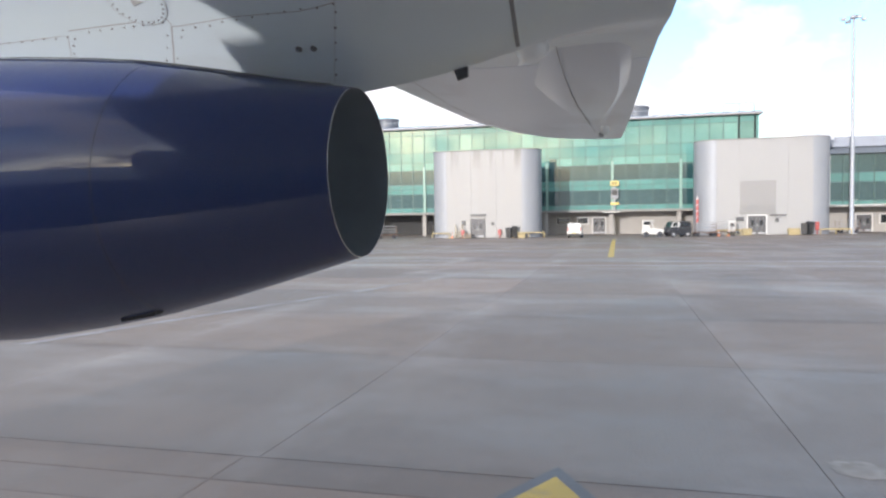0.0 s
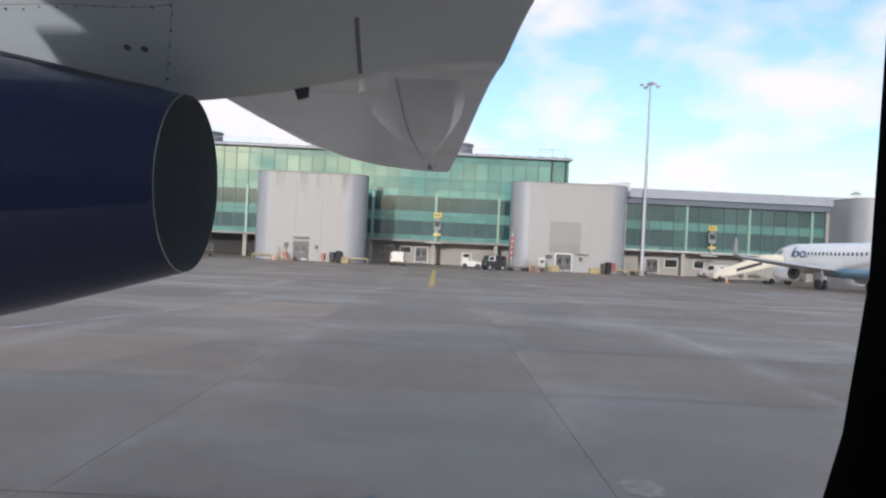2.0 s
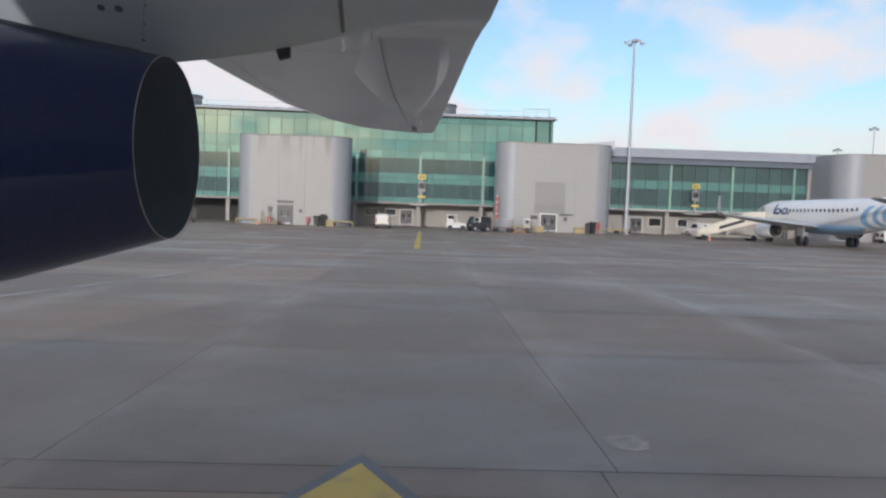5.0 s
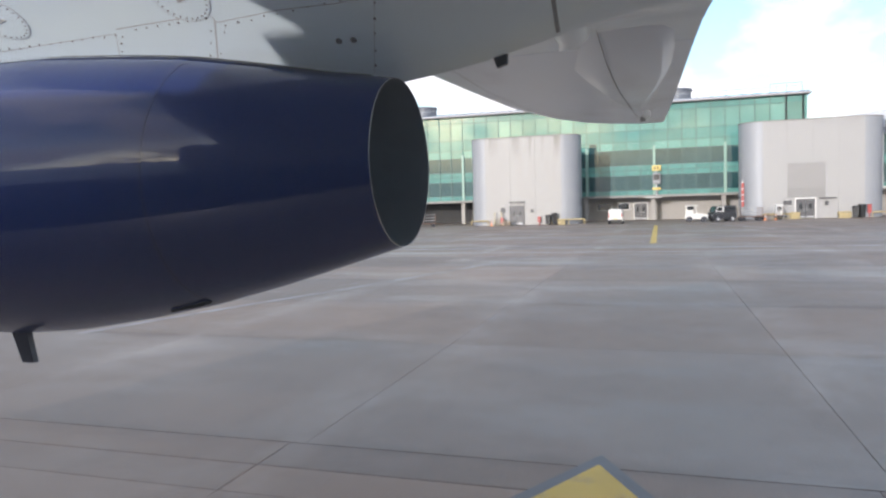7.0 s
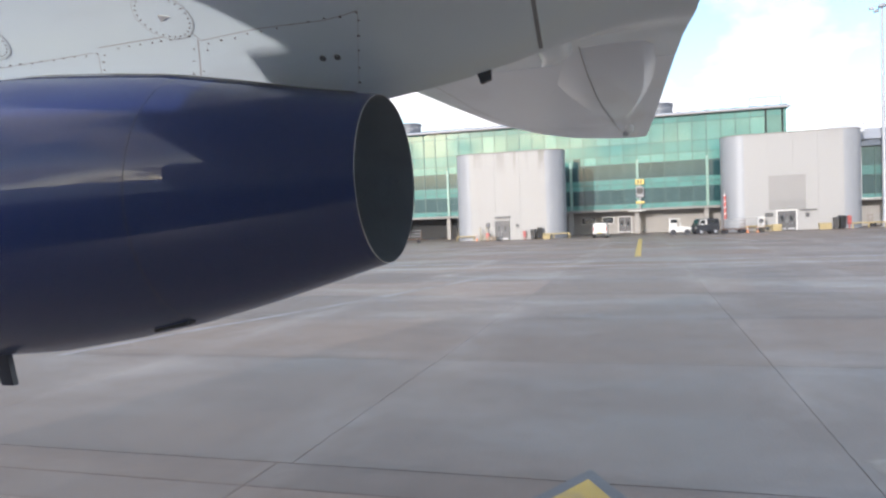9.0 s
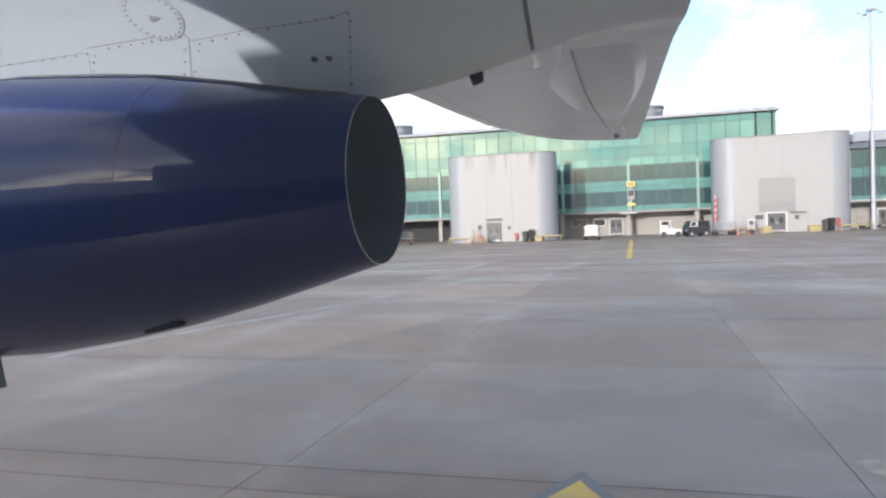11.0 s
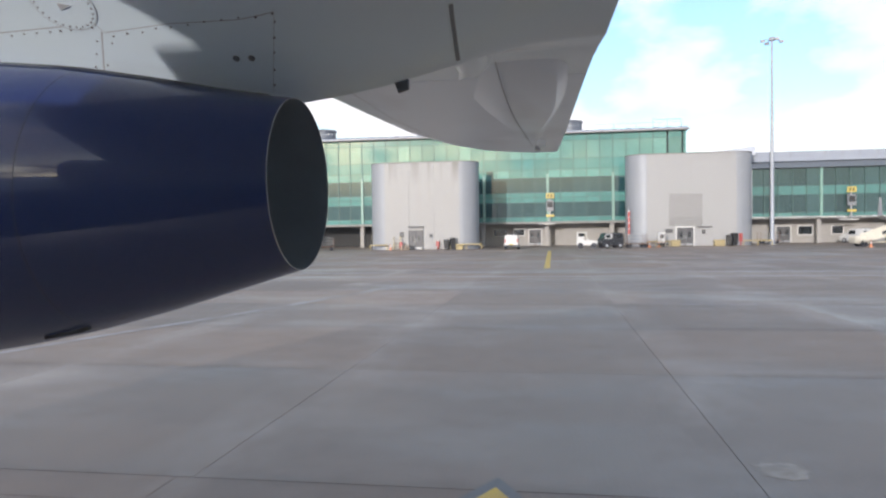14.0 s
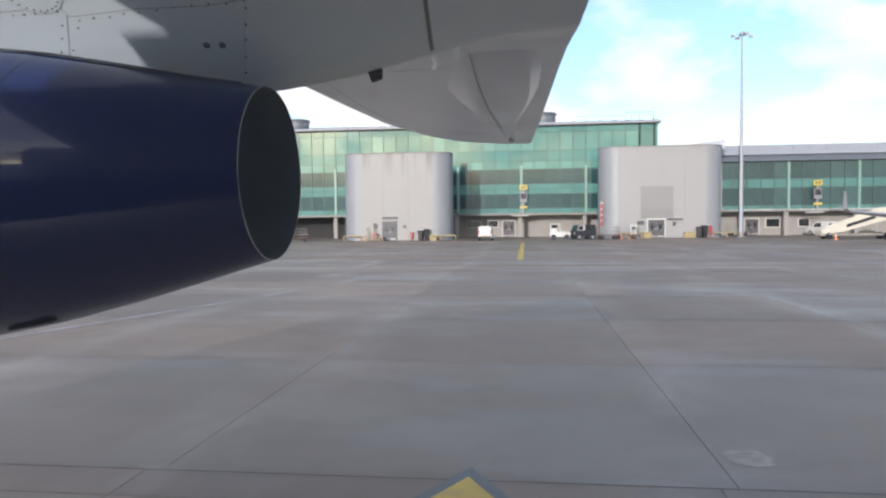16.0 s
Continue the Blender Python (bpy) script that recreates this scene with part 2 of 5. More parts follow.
M = {
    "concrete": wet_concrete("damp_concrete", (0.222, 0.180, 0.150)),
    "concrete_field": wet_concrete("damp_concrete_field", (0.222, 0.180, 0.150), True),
    "repair": mat("pale_repair_concrete", (0.31, 0.27, 0.23), 0.6, vary=0.3, scale=5.0, stains=((0.19, 0.16, 0.135), 0.45, 0.62, (5, 9, 1), 0.8)),
    "spandrel_pale": facade_glass("pale_spandrel_glass", (0.115, 0.285, 0.25), 0.26, 0.04),
    "cladding_clean": mat("clean_off_white_cladding", (0.315, 0.313, 0.312), 0.5, vary=0.03, scale=0.3, fine=6),
    "panel_grey": mat("grey_wall_panel", (0.245, 0.241, 0.238), 0.5, vary=0.03),
    "panel_band": mat("darker_grey_band", (0.222, 0.218, 0.216), 0.5, vary=0.03),
    "parapet_grey": mat("slate_grey_metal", (0.12, 0.135, 0.16), 0.5, vary=0.1),
    "slot": mat("shadowed_slot", (0.26, 0.27, 0.27), 0.7),
    "cart_brown": mat("rusty_brown_frame", (0.16, 0.09, 0.06), 0.6, vary=0.2),
    "sign_dark": mat("dark_sign_bars", (0.10, 0.09, 0.03), 0.5),
    "display_grey": mat("grey_display_case", (0.22, 0.23, 0.24), 0.45),
    "teal_glass": mat("dark_teal_glass", (0.02, 0.06, 0.065), 0.08, spec=0.7),
    "jet_wing": mat("light_grey_wing_paint", (0.52, 0.53, 0.55), 0.4, vary=0.05),
    "cream": mat("cream_stairs_paint", (0.64, 0.60, 0.51), 0.4, vary=0.06),
    "joint": mat("joint_filler", (0.112, 0.102, 0.094), 0.8, vary=0.2),
    "yellow_paint": mat("worn_yellow_marking", (0.55, 0.38, 0.06), 0.55, vary=0.2, scale=2.0, stains=((0.24, 0.2, 0.12), 0.52, 0.7, (3, 3, 1), 0.6)),
    "white_paint": mat("worn_white_marking", (0.42, 0.42, 0.43), 0.5, vary=0.2, scale=0.8, stains=((0.2, 0.19, 0.19), 0.48, 0.68, (0.6, 0.6, 1), 0.75)),
    "faint_paint": mat("nearly_worn_off_marking", (0.31, 0.295, 0.295), 0.55, vary=0.2, scale=0.8, stains=((0.19, 0.165, 0.15), 0.44, 0.6, (0.9, 0.5, 1), 0.9)),
    "dark_paint": mat("dark_marking_border", (0.098, 0.102, 0.112), 0.5, vary=0.2, scale=2.0),
    "cladding": mat("off_white_cladding", (0.298, 0.294, 0.288), 0.5, vary=0.04, scale=0.4, fine=6, stains=((0.27, 0.24, 0.21), 0.56, 0.82, (1.0, 1.0, 0.08), 0.4)),
    # blue-grey base also carries the sky reflection on the rounded corners
    "aluminium": mat("sky_tinted_aluminium_cladding", (0.285, 0.298, 0.322), 0.52, metal=0.15, vary=0.05, scale=0.5, spec=0.4),
    "grey_cladding": mat("warm_grey_cladding", (0.30, 0.29, 0.285), 0.5, vary=0.05, scale=0.4),
    "parapet": mat("dark_coping", (0.22, 0.21, 0.20), 0.6),
    "vision": facade_glass("green_vision_glass", (0.046, 0.092, 0.092), 0.3, 0.04),
    "vision_dim": facade_glass("dark_green_vision_glass", (0.041, 0.083, 0.082), 0.4, 0.04),
    "spandrel_dim": facade_glass("dull_green_spandrel_glass", (0.078, 0.195, 0.178), 0.25, 0.05),
    "spandrel": facade_glass("green_spandrel_glass", (0.088, 0.238, 0.215), 0.2, 0.05),
    "clerestory": facade_glass("pale_green_clerestory_glass", (0.138, 0.285, 0.242), 0.3, 0.04),
    "mullion": mat("green_grey_mullion", (0.055, 0.105, 0.096), 0.45, metal=0.2),
    "post": mat("pale_green_post", (0.20, 0.34, 0.285), 0.45),
    "roof_metal": mat("pale_grey_roof_sheet", (0.32, 0.35, 0.41), 0.5, vary=0.06, scale=0.5),
    "fascia": mat("pale_blue_grey_fascia", (0.44, 0.47, 0.53), 0.45, vary=0.05, scale=0.5),
    # dark base puts the shade under eaves and in the recess into colour
    "soffit": mat("shade_dark_soffit", (0.12, 0.145, 0.18), 0.7),
    "base_wall": mat("pale_grey_blockwork", (0.33, 0.315, 0.295), 0.8, vary=0.1, scale=0.8, fine=8, bump=0.2),
    # near-black base stands for the shade behind glass and in open halls
    "dark_hall": mat("near_black_interior_shade", (0.03, 0.03, 0.03), 0.8),
    "door_grey": mat("grey_steel_door", (0.075, 0.075, 0.08), 0.5),
    "pale_frame": mat("pale_frame", (0.62, 0.61, 0.60), 0.5),
    "dark_glass": mat("dark_window_glass", (0.02, 0.024, 0.026), 0.05, spec=0.8),
    "steel": mat("galvanised_steel", (0.40, 0.41, 0.42), 0.5, metal=0.3),
    "wing_dirty": mat("stained_grey_white_aircraft_paint", (0.765, 0.85, 0.925), 0.3, coat=0.5, coat_rough=0.3, vary=0.08, scale=1.6, fine=9, stains=((0.40, 0.42, 0.43), 0.50, 0.68, (1.7, 0.65, 1.0), 0.4)),
    "wing_paint": mat("grey_white_aircraft_paint", (0.81, 0.92, 0.95), 0.34, coat=0.4, vary=0.05, scale=1.2, fine=14, stains=((0.42, 0.41, 0.40), 0.55, 0.8, (0.7, 3.0, 3.0), 0.4)),
    "mast_grey": mat("weathered_mast_steel", (0.36, 0.38, 0.42), 0.5, metal=0.2),
    "pallet": mat("weathered_pallet_wood", (0.42, 0.33, 0.24), 0.8, vary=0.2, scale=4),
    "lining_grey": mat("grey_cabin_lining", (0.62, 0.61, 0.60), 0.7),
    "rivet": mat("dark_fastener", (0.14, 0.138, 0.135), 0.6),
    "seam": mat("dark_sealant", (0.47, 0.48, 0.475), 0.7),
    "navy": mat("navy_gloss_paint", (0.0045, 0.018, 0.104), 0.36, vary=0.14, scale=1.5, fine=20, coat=0.62, spec=0.1),
    "navy_dark": mat("navy_black_paint", (0.012, 0.015, 0.03), 0.35),
    "lip": mat("bare_metal_lip", (0.62, 0.62, 0.62), 0.3, metal=1.0),
    "nozzle": mat("sooty_nozzle_liner", (0.105, 0.13, 0.145), 0.55, metal=0.1, vary=0.3, scale=5),
    "cabin": mat("cabin_lining", (0.05, 0.05, 0.052), 0.7),
    "rubber": mat("black_rubber", (0.016, 0.018, 0.026), 0.6),
    "jet_white": mat("white_gloss_jet_paint", (0.84, 0.84, 0.85), 0.25, vary=0.03, coat=0.4),
    "jet_blue": mat("sky_blue_jet_paint", (0.25, 0.45, 0.66), 0.3, vary=0.05),
    "jet_navy": mat("dark_blue_jet_paint", (0.03, 0.06, 0.16), 0.3),
    "jet_grey": mat("grey_jet_metal", (0.36, 0.37, 0.39), 0.45, metal=0.2),
    "van_white": mat("white_vehicle_paint", (0.58, 0.58, 0.57), 0.3, vary=0.03, coat=0.5),
    "van_dark": mat("dark_vehicle_paint", (0.018, 0.019, 0.024), 0.4, coat=0.2),
    "red": mat("red_paint", (0.34, 0.06, 0.055), 0.45),
    "orange": mat("orange_plastic", (0.62, 0.24, 0.12), 0.5),
    "yellow": mat("yellow_safety_paint", (0.36, 0.29, 0.15), 0.5, vary=0.1),
    "sign_yellow": mat("yellow_sign", (0.58, 0.45, 0.11), 0.4),
    "black": mat("black_plastic", (0.015, 0.015, 0.016), 0.5),
    "lens": mat("pale_lamp_glass", (0.7, 0.72, 0.72), 0.2),
}



def dirty_pane():
    """Old acrylic: nearly clear, with a faint scatter from scratches and dirt."""
    m = bpy.data.materials.new("scratched_acrylic_pane")
    m.use_nodes = True
    nt = m.node_tree
    nt.nodes.clear()
    out = nt.nodes.new("ShaderNodeOutputMaterial")
    clear, scatter, mx = nt.nodes.new("ShaderNodeBsdfTransparent"), nt.nodes.new("ShaderNodeBsdfTranslucent"), nt.nodes.new("ShaderNodeMixShader")
    scatter.inputs["Color"].default_value = (0.82, 0.86, 0.95, 1)
    mx.inputs[0].default_value = 0.02
    nt.links.new(clear.outputs[0], mx.inputs[1])
    nt.links.new(scatter.outputs[0], mx.inputs[2])
    nt.links.new(mx.outputs[0], out.inputs["Surface"])
    return m


def streaked(m, top, length, amount):
    """Rain streaks that hang from a coping."""
    nt = m.node_tree
    bs = nt.nodes["Principled BSDF"]
    geo = nt.nodes.new("ShaderNodeNewGeometry")
    mp = nt.nodes.new("ShaderNodeMapping")
    mp.inputs["Scale"].default_value = (1.15, 1.15, 0.03)
    n = nt.nodes.new("ShaderNodeTexNoise")
    n.inputs["Scale"].default_value, n.inputs["Detail"].default_value = 1.0, 3
    r = nt.nodes.new("ShaderNodeMapRange")
    r.inputs["From Min"].default_value, r.inputs["From Max"].default_value = 0.50, 0.66
    sep = nt.nodes.new("ShaderNodeSeparateXYZ")
    z = nt.nodes.new("ShaderNodeMapRange")
    z.inputs["From Min"].default_value, z.inputs["From Max"].default_value, z.inputs["To Max"].default_value = top - length, top, amount
    mul = nt.nodes.new("ShaderNodeMath")
    mul.operation = "MULTIPLY"
    mx = nt.nodes.new("ShaderNodeMix")
    mx.data_type = "RGBA"
    mx.inputs["B"].default_value = (0.15, 0.14, 0.125, 1)
    nt.links.new(geo.outputs["Position"], mp.inputs["Vector"])
    nt.links.new(mp.outputs[0], n.inputs["Vector"])
    nt.links.new(n.outputs["Fac"], r.inputs["Value"])
    nt.links.new(geo.outputs["Position"], sep.inputs[0])
    nt.links.new(sep.outputs["Z"], z.inputs["Value"])
    nt.links.new(r.outputs[0], mul.inputs[0])
    nt.links.new(z.outputs[0], mul.inputs[1])
    nt.links.new(bs.inputs["Base Color"].links[0].from_socket, mx.inputs["A"])
    nt.links.new(mul.outputs[0], mx.inputs["Factor"])
    nt.links.new(mx.outputs["Result"], bs.inputs["Base Color"])


M["pane"] = dirty_pane()
streaked(M["cladding"], 10.8, 3.0, 0.95)
streaked(M["cladding_clean"], 11.5, 1.2, 0.25)


# ---- mesh helpers ----


def part(name, bm, material, parent=None, label="", smooth=0.0, kind="", recalc=True):
    """Links a bmesh as one object under a thing or part. smooth: edges flatter than this many degrees are shaded smooth."""
    me = bpy.data.meshes.new(name)
    if recalc:
        bmesh.ops.recalc_face_normals(bm, faces=bm.faces[:])
    if smooth:
        for f in bm.faces:
            f.smooth = True
        for e in bm.edges:
            if len(e.link_faces) == 2 and e.calc_face_angle(0) > radians(smooth):
                e.smooth = False
    bm.to_mesh(me)
    bm.free()
    me.materials.append(M[material])
    ob = new(name, me)
    if parent is not None:
        ob.parent = parent
    return tagged(ob, label=label, kind=kind)


def share(name, me, parent, at, turn=0.0):
    ob = new(name, me)
    ob.parent = parent
    ob.matrix_basis = pose(*at, 0, 0, turn)
    return ob


def thing(name, label, category, at=(0, 0, 0), turn=0.0, group="", kind=""):
    ob = new(name)
    ob.matrix_basis = pose(*at, 0, 0, turn)
    return tagged(ob, label, category, group, kind)


def add_box(bm, x0, x1, y0, y1, z0, z1, bevel=0.0):
    r = bmesh.ops.create_cube(bm, size=1.0, matrix=Matrix.LocRotScale(((x0 + x1) / 2, (y0 + y1) / 2, (z0 + z1) / 2), None, (x1 - x0, y1 - y0, z1 - z0)))
    if bevel:
        edges = list({e for v in r["verts"] for e in v.link_edges})
        bmesh.ops.bevel(bm, geom=edges, offset=bevel, segments=2, affect="EDGES", profile=0.5)
    return bm


def box(x0, x1, y0, y1, z0, z1, bevel=0.0):
    return add_box(bmesh.new(), x0, x1, y0, y1, z0, z1, bevel)


def add_rod(bm, a, b, r0, r1=None, seg=10):
    a, b = Vector(a), Vector(b)
    q = (b - a).to_track_quat("Z", "Y").to_matrix().to_4x4()
    bmesh.ops.create_cone(bm, cap_ends=True, segments=seg, radius1=r0, radius2=r0 if r1 is None else r1, depth=(b - a).length,
                          matrix=Matrix.Translation((a + b) / 2) @ q)
    return bm


def rod(a, b, r0, r1=None, seg=10):
    return add_rod(bmesh.new(), a, b, r0, r1, seg)


def loft(rings, closed=True, cap0=True, cap1=True, bm=None):
    """Skins a row of rings, each the same number of points."""
    bm = bm or bmesh.new()
    vs = [[bm.verts.new(p) for p in ring] for ring in rings]
    n = len(rings[0])
    for a, b in zip(vs, vs[1:]):
        for i in range(n if closed else n - 1):
            j = (i + 1) % n
            bm.faces.new((a[i], a[j], b[j], b[i]))
    if closed and cap0:
        bm.faces.new(vs[0])
    if closed and cap1:
        bm.faces.new(vs[-1][::-1])
    return bm


def outline(points, h0, h1, axis="z"):
    """A flat outline drawn out along an axis."""
    def at(p, h):
        return {"z": (p[0], p[1], h), "y": (p[0], h, p[1]), "x": (h, p[0], p[1])}[axis]
    return loft([[at(p, h0) for p in points], [at(p, h1) for p in points]])


def circle_x(x, y, z, ry, rz, n=40):
    return [(x, y + ry * math.cos(2 * math.pi * i / n), z + rz * math.sin(2 * math.pi * i / n)) for i in range(n)]


def lerp_table(table, x):
    return float(np.interp(x, [r[0] for r in table], [r[1] for r in table]))


def smoothstep(a, b, x):
    t = min(1.0, max(0.0, (x - a) / (b - a)))
    return t * t * (3 - 2 * t)


# ---- ground ----
def make_ground():
    g = part("ground", box(-2500, 2500, -2500, 2500, -0.6, -0.03), "joint", kind="structure", label="dark joint filler and base under the apron slabs")
    shapes = {}

    def slab(x0, x1, y0, y1):
        w, d = round(x1 - x0, 3), round(y1 - y0, 3)
        if (w, d) not in shapes:
            bm = bmesh.new()
            e = 0.003
            low = [(-w / 2 + e, -d / 2 + e, -0.05), (w / 2 - e, -d / 2 + e, -0.05), (w / 2 - e, d / 2 - e, -0.05), (-w / 2 + e, d / 2 - e, -0.05)]
            mid = [(x, y, -0.006) for x, y, z in low]
            e = 0.014 if d < 1 else 0.0045
            top = [(-w / 2 + e, -d / 2 + e, 0), (w / 2 - e, -d / 2 + e, 0), (w / 2 - e, d / 2 - e, 0), (-w / 2 + e, d / 2 - e, 0)]
            loft([low, mid, top], cap0=False, bm=bm)
            bmesh.ops.recalc_face_normals(bm, faces=bm.faces[:])
            me = bpy.data.meshes.new("slab")
            bm.to_mesh(me)
            bm.free()
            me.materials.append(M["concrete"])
            shapes[(w, d)] = me
        share("slab", shapes[(w, d)], g, ((x0 + x1) / 2, (y0 + y1) / 2, 0))

    wx, wy = 5.2, 5.13
    for k in range(-5, 6):
        for y0, y1 in ((-5.4, -0.27), (-0.27, 4.86), (4.86, 5.47), (5.47, 6.09)):
            slab(-3.56 + wx * k, -3.56 + wx * (k + 1), y0, y1)
    near = set()
    for k in range(-6, 8):
        for n in range(0, 12):
            near.add((k, n))
            slab(-3.4 + wx * k, -3.4 + wx * (k + 1), 6.09 + wy * n, 6.09 + wy * (n + 1))
    # the rest of the apron, one sheet of slabs
    verts, faces = [], []

    def quad(x0, x1, y0, y1):
        i = len(verts)
        verts.extend([(x0 + .006, y0 + .006, 0), (x1 - .006, y0 + .006, 0), (x1 - .006, y1 - .006, 0), (x0 + .006, y1 - .006, 0)])
        faces.append((i, i + 1, i + 2, i + 3))
    for k in range(-30, 36):
        for n in range(0, 26):
            if (k, n) not in near:
                quad(-3.4 + wx * k, -3.4 + wx * (k + 1), 6.09 + wy * n, 6.09 + wy * (n + 1))
    quad(-159.4, -29.56, -159, 6.09)
    quad(27.64, 183.8, -159, 6.09)
    quad(-29.56, 27.64, -159, -5.4)
    me = bpy.data.meshes.new("apron_slabs")
    me.from_pydata(verts, [], faces)
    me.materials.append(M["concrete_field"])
    ob = new("apron_slabs", me)
    ob.parent = g
    tagged(ob, "damp grey concrete apron slabs farther off", kind="stuff")
    far = bmesh.new()
    for x0, x1, y0, y1 in ((-2400, -159.4, -2400, 2400), (183.8, 2400, -2400, 2400), (-159.4, 183.8, 139.5, 2400), (-159.4, 183.8, -2400, -159)):
        add_box(far, x0, x1, y0, y1, -0.03, -0.004)
    ob = part("distant_ground", far, "concrete_field", g, "flat grey ground beyond the apron", kind="stuff")


make_ground()


def marking(name, points, material, label, z=0.004, thick=0.003):
    m = part(name, outline(points, z, z + thick), material, label=label, kind="structure")
    return m


marking("stand_arrow_border", [(-0.52, 6.40), (-1.78, 4.1), (0.74, 4.1)], "dark_paint", "dark painted border of the stand arrow on concrete")
marking("stand_arrow", [(-0.52, 6.14), (-1.62, 4.1), (0.58, 4.1)], "yellow_paint", "worn yellow painted stand arrow on concrete", z=0.009)
marking("stand_centre_line", [(-0.56, 41.6), (-0.20, 41.6), (-0.20, 74.6), (-0.56, 74.6)], "yellow_paint", "worn yellow stand centre line on the apron")
marking("stand_lead_line", [(40.65, 44), (40.95, 44), (40.95, 80), (40.65, 80)], "yellow_paint", "worn yellow lead-in line under the parked jet")
for y in (34.3, 37.6):
    marking("apron_line", [(-60, y + 0.3), (-60, y + 0.55), (90, y - 0.55), (90, y - 0.8)], "white_paint", "long faded white line across the apron")
curve = [(-11.2, 11.0), (-10.31, 14.33), (-9.52, 16.89), (-8.42, 20.62), (-7.4, 24.7), (-6.36, 28.79), (-5.6, 32.2)]
marking("taxi_line", [(x - 0.14, y) for x, y in curve] + [(x + 0.14, y) for x, y in reversed(curve)], "faint_paint", "faded pale curved line on the apron", z=0.003)
marking("bay_line", [(8.6, 60), (8.8, 60), (4.4, 84), (4.2, 84)], "white_paint", "faded white slanting bay line before the terminal")
marking("concrete_repair", [(2.12 + (.24 + .05 * math.sin(k * 2.7) + .03 * math.sin(k * 5.1)) * math.cos(k * math.pi / 12), 6.9 + (.25 + .05 * math.sin(k * 3.1 + 1)) * math.sin(k * math.pi / 12)) for k in range(24)], "repair", "pale patch of repaired concrete on the apron", z=0.001, thick=0.0015)


# ---- terminal ----
GLASS_Y = 98.0
POSTS = [8.2 - 8.87 * k for k in range(-8, 8)]


def glazed_block(name, label, x0, x1, rows, step, posts, depth, z_roof):
    """A glass front: a core, panes row by row, mullions, transoms, broad posts."""
    b = thing(name, label, "terminal building")
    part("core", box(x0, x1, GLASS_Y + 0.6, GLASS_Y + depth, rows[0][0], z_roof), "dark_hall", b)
    edges = [8.2 + step * k for k in range(-60, 70) if x0 + 0.5 < 8.2 + step * k < x1 - 0.5]
    edges = [x0] + edges + [x1]
    w = step
    for z0, z1, material, setback in rows:
        bm = box(-w / 2 + 0.03, w / 2 - 0.03, -0.02, 0.02, 0.04, z1 - z0 - 0.04)
        me = bpy.data.meshes.new("pane")
        bm.to_mesh(me)
        bm.free()
        me.materials.append(M[material])
        for i, (xa, xb) in enumerate(zip(edges, edges[1:])):
            share("pane", me, b, ((xa + xb) / 2, GLASS_Y + setback + 0.004 * math.sin(i * 7.3 + z0), z0), 0.35 * math.sin(i * 12.9 + z0 * 3.1))
    for z in sorted({r[0] for r in rows} | {rows[-1][1]}):
        part("transom", box(x0, x1, GLASS_Y - 0.05, GLASS_Y + 0.12, z - 0.04, z + 0.04), "mullion", b)
    bm = box(-0.05, 0.05, -0.09, 0.10, rows[0][0], rows[-1][1])
    me = bpy.data.meshes.new("mullion")
    bm.to_mesh(me)
    bm.free()
    me.materials.append(M["mullion"])
    for x in edges:
        share("mullion", me, b, (x, GLASS_Y, 0))
    for x in posts:
        if x0 - 0.1 < x < x1 + 0.1:
            part("post", box(x - 0.16, x + 0.16, GLASS_Y - 0.22, GLASS_Y + 0.05, rows[0][0], min(rows[-1][1], 10.0)), "post", b)
    return b


MAIN_ROWS = [(3.35, 4.05, "spandrel", 0), (4.05, 6.05, "vision", 0.05), (6.05, 6.75, "spandrel", 0), (6.75, 7.45, "spandrel", 0), (7.45, 9.5, "vision", 0.05),
             (9.5, 10.6, "spandrel_pale", 0), (10.6, 12.1, "spandrel", 0), (12.1, 14.55, "clerestory", 0.02), (14.55, 15.5, "spandrel", 0.02)]
main_block = glazed_block("terminal_main_block", "three-storey terminal with green glass front and grey roof", -67.64, 17.5, MAIN_ROWS, 1.774, POSTS, 24, 15.5)
part("roof", outline([(97.3, 15.52), (97.3, 15.75), (104, 16.75), (122.5, 16.9), (122.5, 15.5)], -67, 18.2, "x"), "roof_metal", main_block, "pale grey metal roof with a deep eave")
part("gutter", box(-67, 18.22, 97.18, 97.298, 15.44, 15.58), "parapet", main_block)
for i in range(28):
    part("roof_stanchion", rod((17.4 - i * 3.0, 98.6, 15.9), (17.4 - i * 3.0, 98.6, 16.75), 0.03, seg=6), "steel", main_block)
part("roof_rail", rod((-63, 98.6, 16.7), (17.4, 98.6, 16.7), 0.025, seg=6), "steel", main_block)
for i in range(46):
    part("roof_rib", box(17.9 - i * 1.86, 17.96 - i * 1.86, 97.4, 103.9, 15.8, 15.86), "parapet_grey", main_block).matrix_basis = Matrix.Translation((0, 97.4, 15.8)) @ Matrix.Rotation(math.atan2(1.0, 6.7), 4, "X") @ Matrix.Translation((0, -97.4, -15.8))
gantry = bmesh.new()
for x in (13.6, 15.5, 17.3):
    add_rod(gantry, (x, 98.4, 15.9), (x, 98.4, 17.1), 0.04)
add_rod(gantry, (13.6, 98.4, 17.05), (17.3, 98.4, 17.05), 0.05)
part("roof_gantry", gantry, "steel", main_block, "pipe rail on the roof edge")
part("end_wall", box(17.5, 17.8, GLASS_Y - 0.1, GLASS_Y + 24, 3.3, 15.5), "spandrel", main_block)

